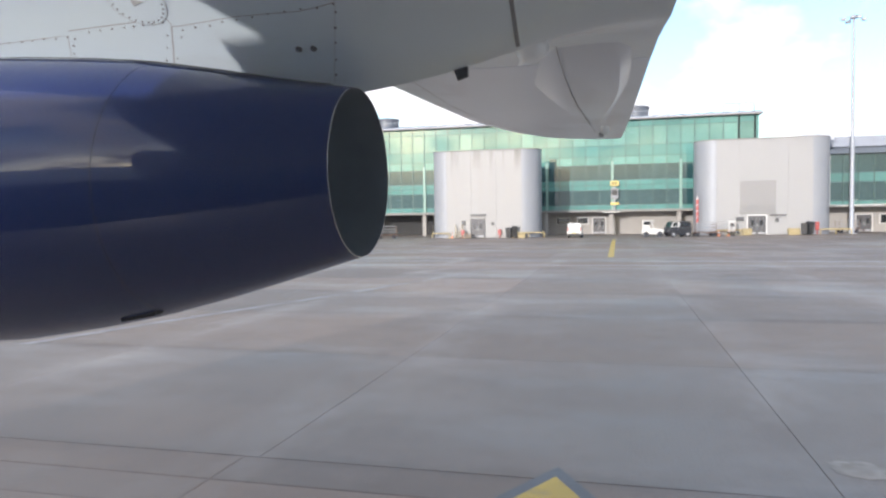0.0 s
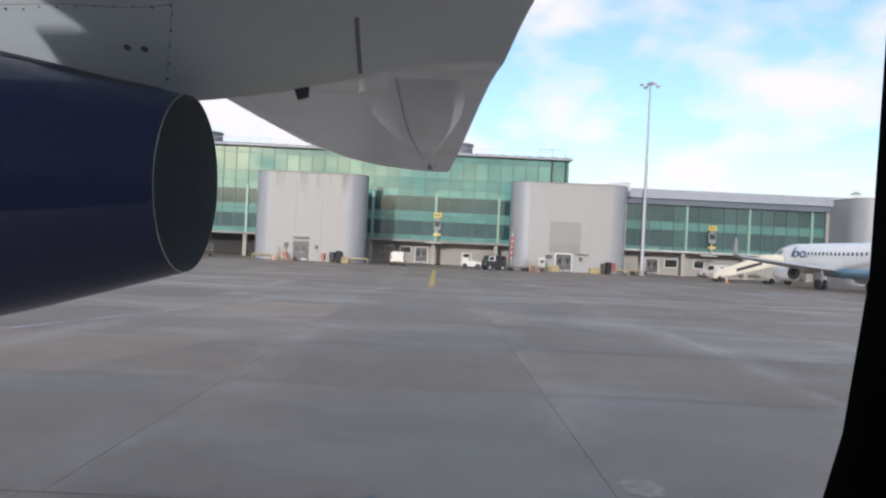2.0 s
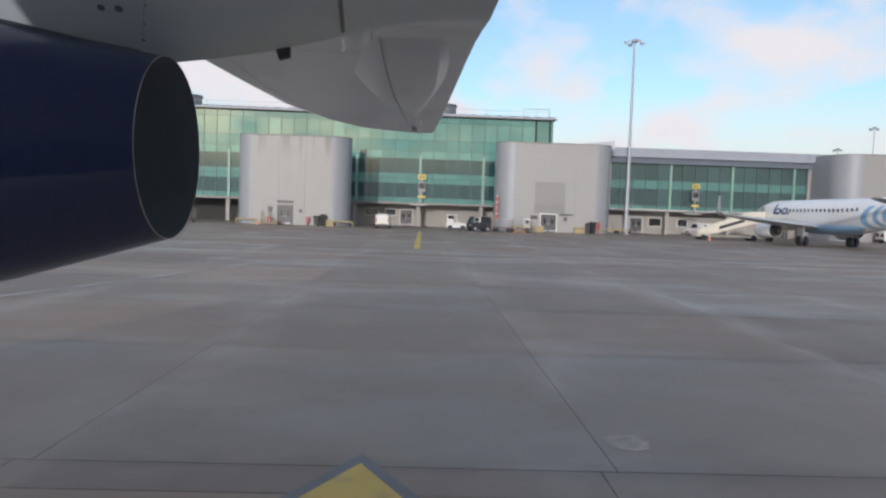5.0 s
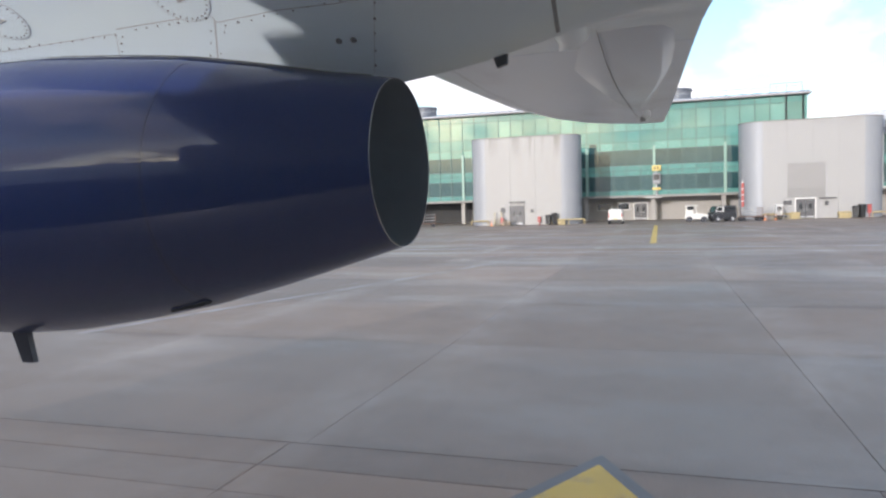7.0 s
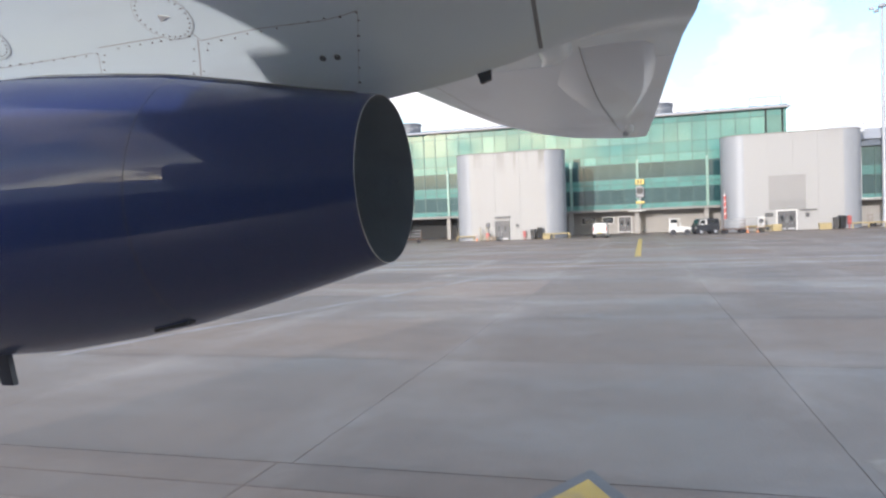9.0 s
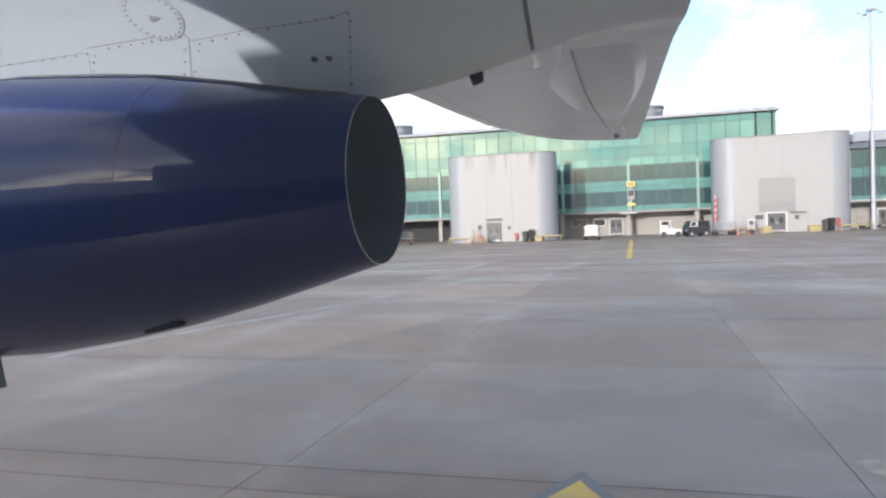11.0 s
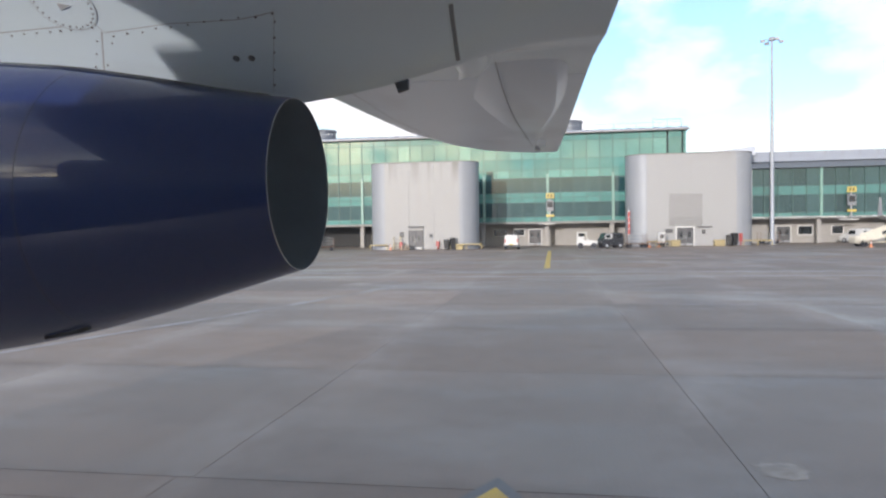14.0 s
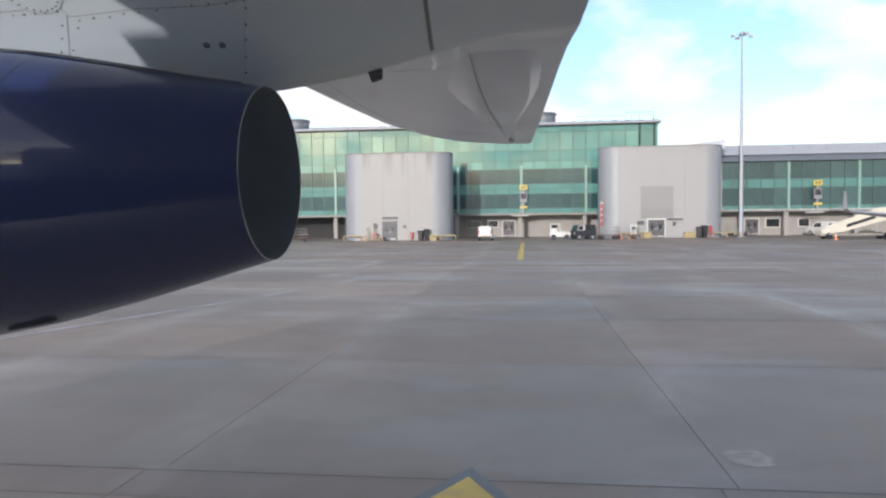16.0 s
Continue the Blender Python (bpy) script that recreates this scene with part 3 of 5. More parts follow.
WING_ROWS = [(3.5, 4.05, "spandrel_dim", 0), (4.05, 6.4, "vision_dim", 0.05), (6.4, 7.6, "spandrel_dim", 0), (7.6, 9.95, "vision_dim", 0.05)]
right_block = glazed_block("terminal_pier", "two-storey green glass pier with grey overhanging roof", 26.2, 54.4, WING_ROWS, 1.774, POSTS, 20, 11.0)
# its dark front stands for the shadow band below the roof edge
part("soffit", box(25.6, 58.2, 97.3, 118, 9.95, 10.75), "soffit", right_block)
part("roof", outline([(96.8, 10.75), (96.6, 12.0), (103, 12.5), (118, 12.6), (118, 10.75)], 25.4, 58.4, "x"), "roof_metal", right_block, "pale blue-grey roof edge")
for i in range(16):
    part("roof_joint", box(26.4 + i * 2.1, 26.44 + i * 2.1, 96.55, 96.6, 11.3, 11.98), "parapet", right_block)
part("edge_frame", box(25.95, 26.2, GLASS_Y - 0.2, GLASS_Y + 0.3, 3.5, 9.95), "pale_frame", right_block, "white edge frame of the glass")
part("bottom_edge", box(26.0, 54.4, GLASS_Y - .3, GLASS_Y - .08, 3.40, 3.54), "pale_frame", right_block)
part("pillar", box(54.4, 56.0, 97.6, 99, 0, 10.0), "grey_cladding", right_block)
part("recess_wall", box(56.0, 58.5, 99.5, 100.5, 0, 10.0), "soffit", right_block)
far_block = glazed_block("terminal_far_pier", "far green glass pier with pale wall", 70.5, 104.0, WING_ROWS, 1.774, POSTS, 20, 11.0)
part("roof", outline([(96.3, 9.95), (96.3, 11.6), (118, 12.4), (118, 9.95)], 66, 106, "x"), "fascia", far_block)
part("pale_wall", box(66.5, 104, 97.4, 97.9, 3.0, 7.0), "cladding", far_block)

for x0, x1, z0, z1 in ((-10.35, -9.7, 4.2, 5.9), (-9.2, -7.9, 4.15, 5.9), (8.45, 9.75, 4.0, 6.0), (-10.35, -9.7, 7.4, 9.55), (-9.2, -8.2, 7.4, 10.5), (8.45, 9.75, 7.4, 9.2)):
    part("return_pane", box(x0, x1, 97.84, 97.9, z0, z1), "teal_glass", main_block, "dark teal return pane")

# ground floor under the glass
base = thing("terminal_ground_floor", "pale grey blockwork ground floor set back under the glass front", "terminal building")
part("wall", box(-27.0, 57.0, 101.5, 102.3, 0, 4.2), "base_wall", base)
# flat panel, the hall's inner shade given by colour alone
part("dark_hall", box(-66, -27.0, 103.5, 104, 0, 4.0), "dark_hall", base, "near-black panel painted as the shade of an open baggage hall")
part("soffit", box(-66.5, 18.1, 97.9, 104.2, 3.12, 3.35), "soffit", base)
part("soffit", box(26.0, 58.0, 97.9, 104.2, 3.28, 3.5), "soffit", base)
part("edge_beam", box(-66.5, 18.1, 97.7, 97.9, 3.1, 3.4), "parapet", base)
part("edge_beam", box(25.9, 58.0, 97.7, 97.9, 3.25, 3.52), "parapet", base)
part("end_wall", box(57.0, 71.8, 100.4, 101.2, 0, 3.6), "base_wall", base)
part("dark_hall", box(71.8, 106, 100.4, 101.2, 0, 3.6), "dark_hall", base, "near-black panel painted as the shade of an open baggage hall")
for x in POSTS:
    part("column", box(x - 0.45, x + 0.1, 98.1, 98.7, 0, 3.2, 0.04), "base_wall", base)


def ground_window(x0, x1, z0, z1):
    w = thing("window", "dark ground-floor window in a pale frame", "window", (0, 0, 0), group="ground floor windows", kind="structure")
    bm = bmesh.new()
    for a in ((x0 - .1, x1 + .1, 101.36, 101.48, z1, z1 + .12), (x0 - .1, x1 + .1, 101.36, 101.48, z0 - .12, z0), (x0 - .1, x0 + .02, 101.365, 101.48, z0, z1), (x1 - .02, x1 + .1, 101.365, 101.48, z0, z1)):
        add_box(bm, *a)
    part("window_frame", bm, "pale_frame", w)
    part("pane", box(x0, x1, 101.42, 101.46, z0, z1), "dark_glass", w)


def ground_door(x0, x1, z1, y=101.5, leaves=2, label="grey double door in a pale frame", frame_paint="pale_frame"):
    d = thing("door", label, "door", (0, y, 0), group="terminal doors", kind="structure")
    bm = bmesh.new()
    for a in ((x0 - .12, x1 + .12, -.14, -.01, z1, z1 + .14), (x0 - .12, x0, -.135, -.01, 0.01, z1), (x1, x1 + .12, -.135, -.01, 0.01, z1)):
        add_box(bm, *a)
    part("door_frame", bm, frame_paint, d)
    w = (x1 - x0) / leaves
    for i in range(leaves):
        leaf = part("leaf", box(x0 + i * w + .01, x0 + (i + 1) * w - .01, -.09, -.02, 0.02, z1 - .01), "door_grey", d)
        cx = x0 + (i + .5) * w
        part("vision_panel", box(cx - w * .16, cx + w * .16, -.102, -.092, 1.15, 1.75), "dark_glass", leaf)
        part("kick_strip", box(cx - w * .4, cx + w * .4, -.1, -.092, .12, .3), "steel", leaf)
        hx = x0 + w - .12 if i == 0 else x0 + w + .12
        part("door_handle", box(hx - .02, hx + .02, -.14, -.092, .95, 1.25), "steel", leaf)


for a in ((-8.5, -6.6, 1.5, 2.35), (-5.6, -4.1, 1.5, 2.35), (33.1, 34.9, 1.15, 2.25), (37.4, 38.8, 1.2, 2.2), (52, 53.6, 1.2, 2.2)):
    ground_window(*a)
ground_door(-3.4, -1.7, 2.3)
ground_door(30.3, 32.1, 2.25)


def tower(name, label, x0, x1, y0, y1, h, r, panels, front, corner):
    """A rounded stair tower: corner shells, front panels with open joints, a dark core and a coping."""
    t = thing(name, label, "stair tower")
    part("core", outline([(x0 + .25, y0 + r), (x0 + r, y0 + r * .72), (x0 + r, y0 + .22), (x1 - r, y0 + .22), (x1 - r, y0 + r * .72), (x1 - .25, y0 + r), (x1 - .25, y1), (x0 + .25, y1)], 0, h - .1), "parapet", t)

    def shell(cx, cy, a0, a1, side):
        n = 14
        outer = [(cx + r * math.cos(radians(a0 + (a1 - a0) * i / n)), cy + r * math.sin(radians(a0 + (a1 - a0) * i / n))) for i in range(n + 1)]
        inner = [(cx + (r - .2) * math.cos(radians(a0 + (a1 - a0) * i / n)), cy + (r - .2) * math.sin(radians(a0 + (a1 - a0) * i / n))) for i in range(n + 1)]
        part("corner_panel", outline(outer + inner[::-1], 0.02, h), corner, t, "curved aluminium corner cladding with a painted sky tint", smooth=30)
    shell(x0 + r, y0 + r, 180, 270, 0)
    shell(x1 - r, y0 + r, 270, 360, 1)
    w = (x1 - x0 - 2 * r) / panels
    for i in range(panels):
        for z0, z1 in ((0.02, h),):
            part("front_panel", box(x0 + r + i * w + .006, x0 + r + (i + 1) * w - .006, y0 + 0.004 * (i % 2), y0 + .2, z0 + .006, z1 - .006), front, t)
    for xa, xb in ((x0, x0 + .2), (x1 - .2, x1)):
        part("side_panel", box(xa, xb, y0 + r + .01, y1, 0.02, h), corner, t)
    n = 10
    ring = [(x0 + r - (r + .05) * math.cos(radians(90 * i / n)), y0 + r - (r + .05) * math.sin(radians(90 * i / n))) for i in range(n + 1)]
    ring += [(x1 - r + (r + .05) * math.sin(radians(90 * i / n)), y0 + r - (r + .05) * math.cos(radians(90 * i / n))) for i in range(n + 1)]
    part("coping", outline(ring + [(x1 + .05, y1), (x0 - .05, y1)], h + .005, h + .13), "parapet", t, "thin dark coping")
    return t


tower_a = tower("stair_tower", "off-white rounded stair tower with rain streaks", -22.95, -9.3, 85.1, 88.6, 10.8, 2.1, 3, "cladding", "aluminium")
tower_b = tower("stair_tower", "off-white rounded stair tower with a grey panel", 9.35, 24.6, 90.0, 93.4, 11.45, 2.3, 4, "cladding_clean", "aluminium")
tower_c = tower("stair_tower", "warm grey rounded stair tower behind the parked jet", 54.8, 68.4, 90.2, 98.2, 11.5, 3.0, 3, "grey_cladding", "aluminium")
part("link_block", box(-20.5, -12.0, 88.61, 97.9, 0.01, 9.8), "teal_glass", tower_a, "dark glazed link to the terminal")
part("link_block", box(12.0, 22.0, 93.41, 97.9, 0.01, 9.8), "teal_glass", tower_b, "dark glazed link to the terminal")
part("sloping_parapet", outline([(15.5, 11.3), (25.3, 11.3), (25.3, 12.4), (25.0, 12.4)], 93.0, 93.3, "y"), "fascia", tower_b, "grey sloping parapet sheet")
part("grey_panel", box(14.3, 18.3, 89.975, 89.99, 2.45, 6.5), "panel_grey", tower_b, "slightly darker grey wall panel")
part("panel_band", box(14.3, 18.3, 89.95, 89.972, 2.45, 3.6), "panel_band", tower_b, "grey band above the door")
ground_door(15.2, 17.2, 2.3, y=90.0)
ground_door(-17.7, -16.1, 2.25, y=85.1, label="dark grey double door of the stair tower", frame_paint="door_grey")
part("door_canopy", box(-17.8, -15.9, 84.75, 85.09, 2.75, 2.95), "door_grey", tower_a)
part("wall_lamp", box(17.6, 19.4, 89.75, 89.99, 2.25, 2.42), "door_grey", tower_b)
for px, py in ((2.9, 115.0), (-38.5, 115.0)):
    d = thing("roof_drum", "dark grey round ventilation drum on the roof", "roof vent", (px, py, 0), group="roof drums")
    part("drum", rod((0, 0, 16.6), (0, 0, 19.4), 1.9, seg=40), "parapet_grey", d, smooth=40)
    part("cap", rod((0, 0, 19.4), (0, 0, 19.7), 2.1, 2.0, seg=40), "parapet_grey", d, smooth=40)


# ---- the aircraft that carries the camera ----
KEEL = [(-3.6, 2.95), (-2.0, 2.93), (-1.1, 2.885), (-0.9, 2.912), (-0.69, 2.95), (-0.39, 3.025), (-0.2, 3.075), (0.0, 3.115), (0.3, 3.13)]
SKIN = [(0.0, 3.30), (2.2, 3.40), (2.9, 3.16), (3.3, 3.126), (10.4, 3.431)]
LEAD = [(0.2, -1.84), (1.3, -1.98), (2.0, -2.2), (2.2, -2.24), (2.27, -3.3), (2.5, -3.45), (3.0, -3.5), (3.35, -3.0), (3.8, -1.9), (4.3, -1.53), (5.5, -1.53), (7.1, -1.51), (8.6, -1.30), (9.55, -0.98), (10.0, -0.6), (10.24, -0.25)]
TRAIL = [(0.2, 0.42), (2.2, 0.40), (2.6, 0.305), (2.73, 0.273), (2.91, 0.240), (3.4, 0.206), (4.0, 0.193), (6.8, 0.15), (10.0, 0.08), (10.24, 0.05)]


def wing_plane(y):
    return lerp_table(SKIN, y)


def under(x, y):
    """Height of the wing's lower skin with the pylon fairing's swell."""
    depth = max(0.0, 3.16 - lerp_table(KEEL, x))
    s = min(1.0, abs(y - 3.0) / (0.85 if y < 3.0 else 0.25))
    return wing_plane(y) - depth * (1 - s) ** (1.3 if y < 3.0 else 1.0)


def wing_sections(ys):
    rings = []
    for y in ys:
        le, te = lerp_table(LEAD, y), lerp_table(TRAIL, y)
        chord = te - le
        t = 0.13 * min(chord, 2.3) * smoothstep(10.5, 9.0, y) if y > 9 else 0.13 * min(chord, 2.3)
        low, top = [], []
        n = 34
        for i in range(n + 1):
            c = (i / n) ** 1.25
            x = le + c * chord
            rise = 0.32 * t * max(0.0, 1 - c / 0.14) ** 2
            low.append((x, y, under(x, y) + rise))
        for i in range(n, -1, -1):
            c = (i / n) ** 1.25
            x = le + c * chord
            base_z = wing_plane(y)
            top.append((x, y, base_z + 0.02 + 0.32 * t + t * 2.6 * (math.sqrt(max(c, 0)) - c) * 0.62))
        rings.append(low + top)
    return rings


own = thing("regional_airliner", "high-wing regional jet with white wing and navy engine, parked", "airliner")
part("inner_wing", loft(wing_sections([0.2 + 0.2 * i for i in range(10)] + [2.1, 2.2, 2.27] + [2.33 + 0.06 * i for i in range(27)])), "wing_paint", own, "grey-white riveted underside of the inner wing and pylon", smooth=35)
part("outer_wing", loft(wing_sections([3.9 + 0.2 * i for i in range(30)] + [9.9, 10.05, 10.15, 10.2, 10.24])), "wing_dirty", own, "grey-white outer wing running to a raked tip", smooth=35)

NACELLE = [(-1.02, 2.502, 0.351), (-1.3, 2.481, 0.414), (-1.6, 2.467, 0.488), (-1.95, 2.452, 0.563), (-2.25, 2.437, 0.608), (-2.65, 2.42, 0.655), (-3.0, 2.41, 0.672), (-3.6, 2.41, 0.668), (-4.0, 2.41, 0.63), (-4.25, 2.41, 0.57), (-4.33, 2.41, 0.53)]
ENGINE_Y = 2.75


def nacelle_at(x, grow=0.0):
    t = sorted(NACELLE)
    zc = float(np.interp(x, [r[0] for r in t], [r[1] for r in t]))
    r = float(np.interp(x, [r[0] for r in t], [r[2] for r in t]))
    return circle_x(x, ENGINE_Y, zc, r + grow, r + grow, 72)


def smooth_stations(x0, x1, n):
    return [x0 + (x1 - x0) * i / n for i in range(n + 1)]


nacelle = part("engine_nacelle", loft([nacelle_at(x) for x in (-1.02, -1.16, -1.3, -1.45, -1.6, -1.78, -1.95, -2.1, -2.25, -2.45, -2.65, -2.82, -3.0, -3.3, -3.6, -3.8, -4.0, -4.15, -4.25, -4.33)], cap0=False, cap1=False), "navy", own, "glossy navy blue engine nacelle", smooth=40)
part("nozzle_lip", loft([nacelle_at(-1.021, 0.0), nacelle_at(-1.0185, -0.0004), nacelle_at(-1.0185, -0.0018), nacelle_at(-1.022, -0.0024)], cap0=False, cap1=False), "lip", nacelle, "thin bare metal nozzle lip", smooth=50)
part("nozzle_liner", loft([nacelle_at(-1.02, -0.002), [(x - 0.5, y, z) for x, y, z in nacelle_at(-1.02, -0.02)], [(x - 0.95, y, z) for x, y, z in nacelle_at(-1.02, -0.03)]], cap0=False), "nozzle", nacelle, "dark sooty nozzle inside", smooth=50)
part("exhaust_cone", rod((-1.96, ENGINE_Y, 2.5), (-1.35, ENGINE_Y, 2.5), 0.17, 0.03, 32), "nozzle", nacelle, smooth=50)
part("inlet_lip", loft([nacelle_at(-4.33, 0), nacelle_at(-4.37, -0.03), nacelle_at(-4.33, -0.07), [(x + 0.5, y, z) for x, y, z in nacelle_at(-4.33, -0.09)]], cap0=False), "lip", nacelle, "bare metal inlet lip", smooth=50)
for x in (-1.885,):
    part("cowl_seam", loft([nacelle_at(x - 0.002, -0.0005), nacelle_at(x - 0.0015, 0.0008), nacelle_at(x + 0.0015, 0.0008), nacelle_at(x + 0.002, -0.0005)], cap0=False, cap1=False), "navy_dark", nacelle)
part("drain_mast", outline([(-3.05, 1.78), (-2.95, 1.78), (-2.915, 1.61), (-2.985, 1.61)], 2.60, 2.63, "y"), "navy_dark", nacelle, "small dark drain mast under the nacelle")
part("cowl_latch", loft([[(-2.10 + .22 * u, 2.60 + .05 * v, 1.868 + .04 * u + (.004 if 0 < k < 3 else .012)) for u, v, k in ((0, 0, 0), (.12, .5, 1), (.9, .5, 2), (1, 0, 3), (.9, -.5, 2), (.12, -.5, 1))], [(-2.10 + .22 * u, 2.60 + .05 * v, 1.90 + .06 * u) for u, v, k in ((0, 0, 0), (.12, .5, 1), (.9, .5, 2), (1, 0, 3), (.9, -.5, 2), (.12, -.5, 1))]]), "black", nacelle, "dark drain fairing")
part("hinge_bracket", outline([(-0.675, 2.965), (-0.61, 2.985), (-0.61, 2.925), (-0.655, 2.91)], 2.985, 3.01, "y"), "black", own, "dark flap hinge bracket")


def fuselage():
    """The shell round the cabin, open at one window, and the window's deep surround."""
    cy, cz, ro, ri = -1.115, 2.09, 1.32, 1.22
    xs = [-9, -6, -4, -2.2, -1, -0.32, 0.26, 1, 2.5, 5, 8, 10]
    for name, a0, a1, material, label in (("upper_fuselage", 60, 200, "wing_paint", "white upper fuselage skin"), ("lower_fuselage", -160, -5, "navy", "navy lower fuselage skin"), ("window_band", -5, 25, "navy", "navy skin along the windows"), ("shoulder_skin", 25, 60, "wing_paint", "white fuselage shoulder")):
        bm = bmesh.new()
        n = max(4, int((a1 - a0) / 6))
        for radius in (ro, ri):
            grid = [[bm.verts.new((x, cy + radius * math.cos(radians(a0 + (a1 - a0) * i / n)), cz + radius * math.sin(radians(a0 + (a1 - a0) * i / n)))) for i in range(n + 1)] for x in xs]
            for j in range(len(xs) - 1):
                if name == "window_band" and xs[j] == -0.32:
                    continue
                for i in range(n):
                    bm.faces.new((grid[j][i], grid[j][i + 1], grid[j + 1][i + 1], grid[j + 1][i]))
        part(name, bm, material, own, label, smooth=30)
    for x in (-9, 10):
        part("bulkhead", rod((x - .02, cy, cz), (x + .02, cy, cz), 1.27, seg=40), "cabin", own)
    n = 40

    def ring(y, gx, gz, box_ring=False):
        pts = []
        for i in range(n):
            a = 2 * math.pi * i / n
            c, s = math.cos(a), math.sin(a)
            e = 0.2 if box_ring else 0.65
            pts.append((WX + gx * math.copysign(abs(c) ** e, c), y, WZ + gz * math.copysign(abs(s) ** e, s)))
        return pts
    part("window_lining", loft([ring(0.066, 0.36, 0.42, True), ring(0.070, WHX + .03, WHZ + .03), ring(0.082, WHX + .0075, WHZ + .009), ring(0.084, WHX + .0068, WHZ + .0085)], cap0=False, cap1=False), "lining_grey", own, "grey cabin lining round the window", smooth=40)
    part("window_surround", loft([ring(0.070, 0.36, 0.42, True), ring(0.074, WHX + .03, WHZ + .03), ring(0.086, WHX + .006, WHZ + .008), ring(0.094, WHX, WHZ), ring(0.100, WHX + .004, WHZ + .004), ring(0.15, WHX + .10, WHZ + .09), ring(0.20, WHX + .15, WHZ + .14), ring(0.206, 0.36, 0.42, True)], cap0=False, cap1=False), "rubber", own, "dark rounded cabin window surround", smooth=40)


WX, WZ, WHX, WHZ = -0.076, 2.34, 0.1365, 0.16
fuselage()
part("window_pane", box(WX - .3, WX + .3, 0.150, 0.153, WZ - .3, WZ + .3), "pane", own, "scratched acrylic cabin window pane")
part("wing_root_fairing", loft([[(x, y, z) for y, z in ((-2.6, 2.9), (-2.6, 3.35), (-1.0, 3.62), (0.7, 3.45), (0.85, 3.25), (0.62, 2.95), (0.1, 2.75))] for x in (-2.15, -1.9, 0.6, 1.2)]), "wing_paint", own, "pale fairing between wing and fuselage", smooth=40)
part("cabin_floor", box(-8.9, 9.9, -1.9, 0.1, 1.15, 1.2), "cabin", own)
part("landing_gear", add_rod(add_rod(add_rod(bmesh.new(), (1.2, 0.2, 0.38), (1.2, 0.48, 0.38), 0.38, seg=28), (1.2, -2.2, 0.38), (1.2, -1.92, 0.38), 0.38, seg=28), (1.2, -2.0, 0.4), (1.2, 0.3, 0.9), 0.09), "rubber", own)


# ---- details of the wing ----
def spread(points, step):
    """Points at even steps along a line of corners."""
    out = []
    for (x0, y0), (x1, y1) in zip(points, points[1:]):
        n = max(1, int(math.hypot(x1 - x0, y1 - y0) / step))
        out += [(x0 + (x1 - x0) * i / n, y0 + (y1 - y0) * i / n) for i in range(n)]
    return out + [points[-1]]


def skin_pose(x, y, gap):
    """A pose on the skin, its axis square to it."""
    dzx, dzy = (under(x + .01, y) - under(x - .01, y)) / .02, (under(x, y + .01) - under(x, y - .01)) / .02
    n = Vector((-dzx, -dzy, 1)).normalized()
    return Matrix.Translation(Vector((x, y, under(x, y))) - n * gap) @ n.to_track_quat("Z", "Y").to_matrix().to_4x4()


def stud(name, me, x, y, gap):
    ob = new(name, me)
    ob.parent = own
    ob.matrix_basis = skin_pose(x, y, gap)


def disc_mesh(r, thick, seg=10):
    bm = bmesh.new()
    bmesh.ops.create_cone(bm, cap_ends=True, segments=seg, radius1=r * 0.8, radius2=r, depth=thick)
    me = bpy.data.meshes.new("fastener")
    bm.to_mesh(me)
    bm.free()
    me.materials.append(M["rivet"])
    return me


RIVET = disc_mesh(0.0045, 0.003)
BOLT = disc_mesh(0.006, 0.003)
PORT = disc_mesh(0.0165, 0.006, 20)
ROWS = [([(-3.053, 2.645), (-2.931, 2.647), (-2.355, 2.64)], 0.058),
        ([(-2.228, 2.622), (-2.045, 2.621), (-1.845, 2.608)], 0.05),
        ([(-1.867, 2.668), (-1.956, 2.784)], 0.055),
        ([(-1.776, 2.649), (-1.507, 2.617), (-1.274, 2.598), (-1.059, 2.588)], 0.06),
        ([(-1.063, 2.618), (-1.115, 2.74), (-1.177, 2.877)], 0.056),
        ([(-2.329, 2.65), (-2.394, 2.719)], 0.045),
        ([(-1.805, 2.681), (-1.894, 2.779)], 0.08)]
rng = random.Random(4)
for line, step in ROWS:
    for x, y in spread(line, step):
        stud("rivet", BOLT if rng.random() < 0.25 else RIVET, x + rng.uniform(-.003, .003), y + rng.uniform(-.003, .003), 0.001)
for x, y in ((-1.294, 2.759), (-1.226, 2.759)):
    stud("drain_port", PORT, x, y, 0.001)
for cx, cy in ((-1.898, 2.508), (-2.872, 2.498)):
    n = 26
    m = skin_pose(cx, cy, 0.0)
    for i in range(n):
        ob = new("rivet", RIVET)
        ob.parent = own
        ob.matrix_basis = m @ pose(0.112 * math.cos(2 * math.pi * i / n), 0.112 * math.sin(2 * math.pi * i / n), -0.003)
    m = skin_pose(cx, cy, 0.0)
    for name, r0, r1, d, material in (("access_cover", 0.0, 0.125, 0.0025, "wing_paint"), ("cover_edge", 0.1255, 0.1275, 0.0028, "seam")):
        rr = [[m @ Vector((r * math.cos(2 * math.pi * i / 48), r * math.sin(2 * math.pi * i / 48), -z)) for i in range(48)] for r, z in ((r1, -0.006), (r1, d), (max(r0, .002), d), (max(r0, .002), -0.006))]
        part(name, loft(rr, cap0=False, cap1=False), material, own, "round riveted access cover" if name == "access_cover" else "")
    part("cover_arrow", loft([[m @ Vector((x, y, -z)) for x, y in ((-.035, -.005), (.022, -.02), (.016, .014))] for z in (0.0028, 0.005)]), "seam", own, "small dark arrow mark")


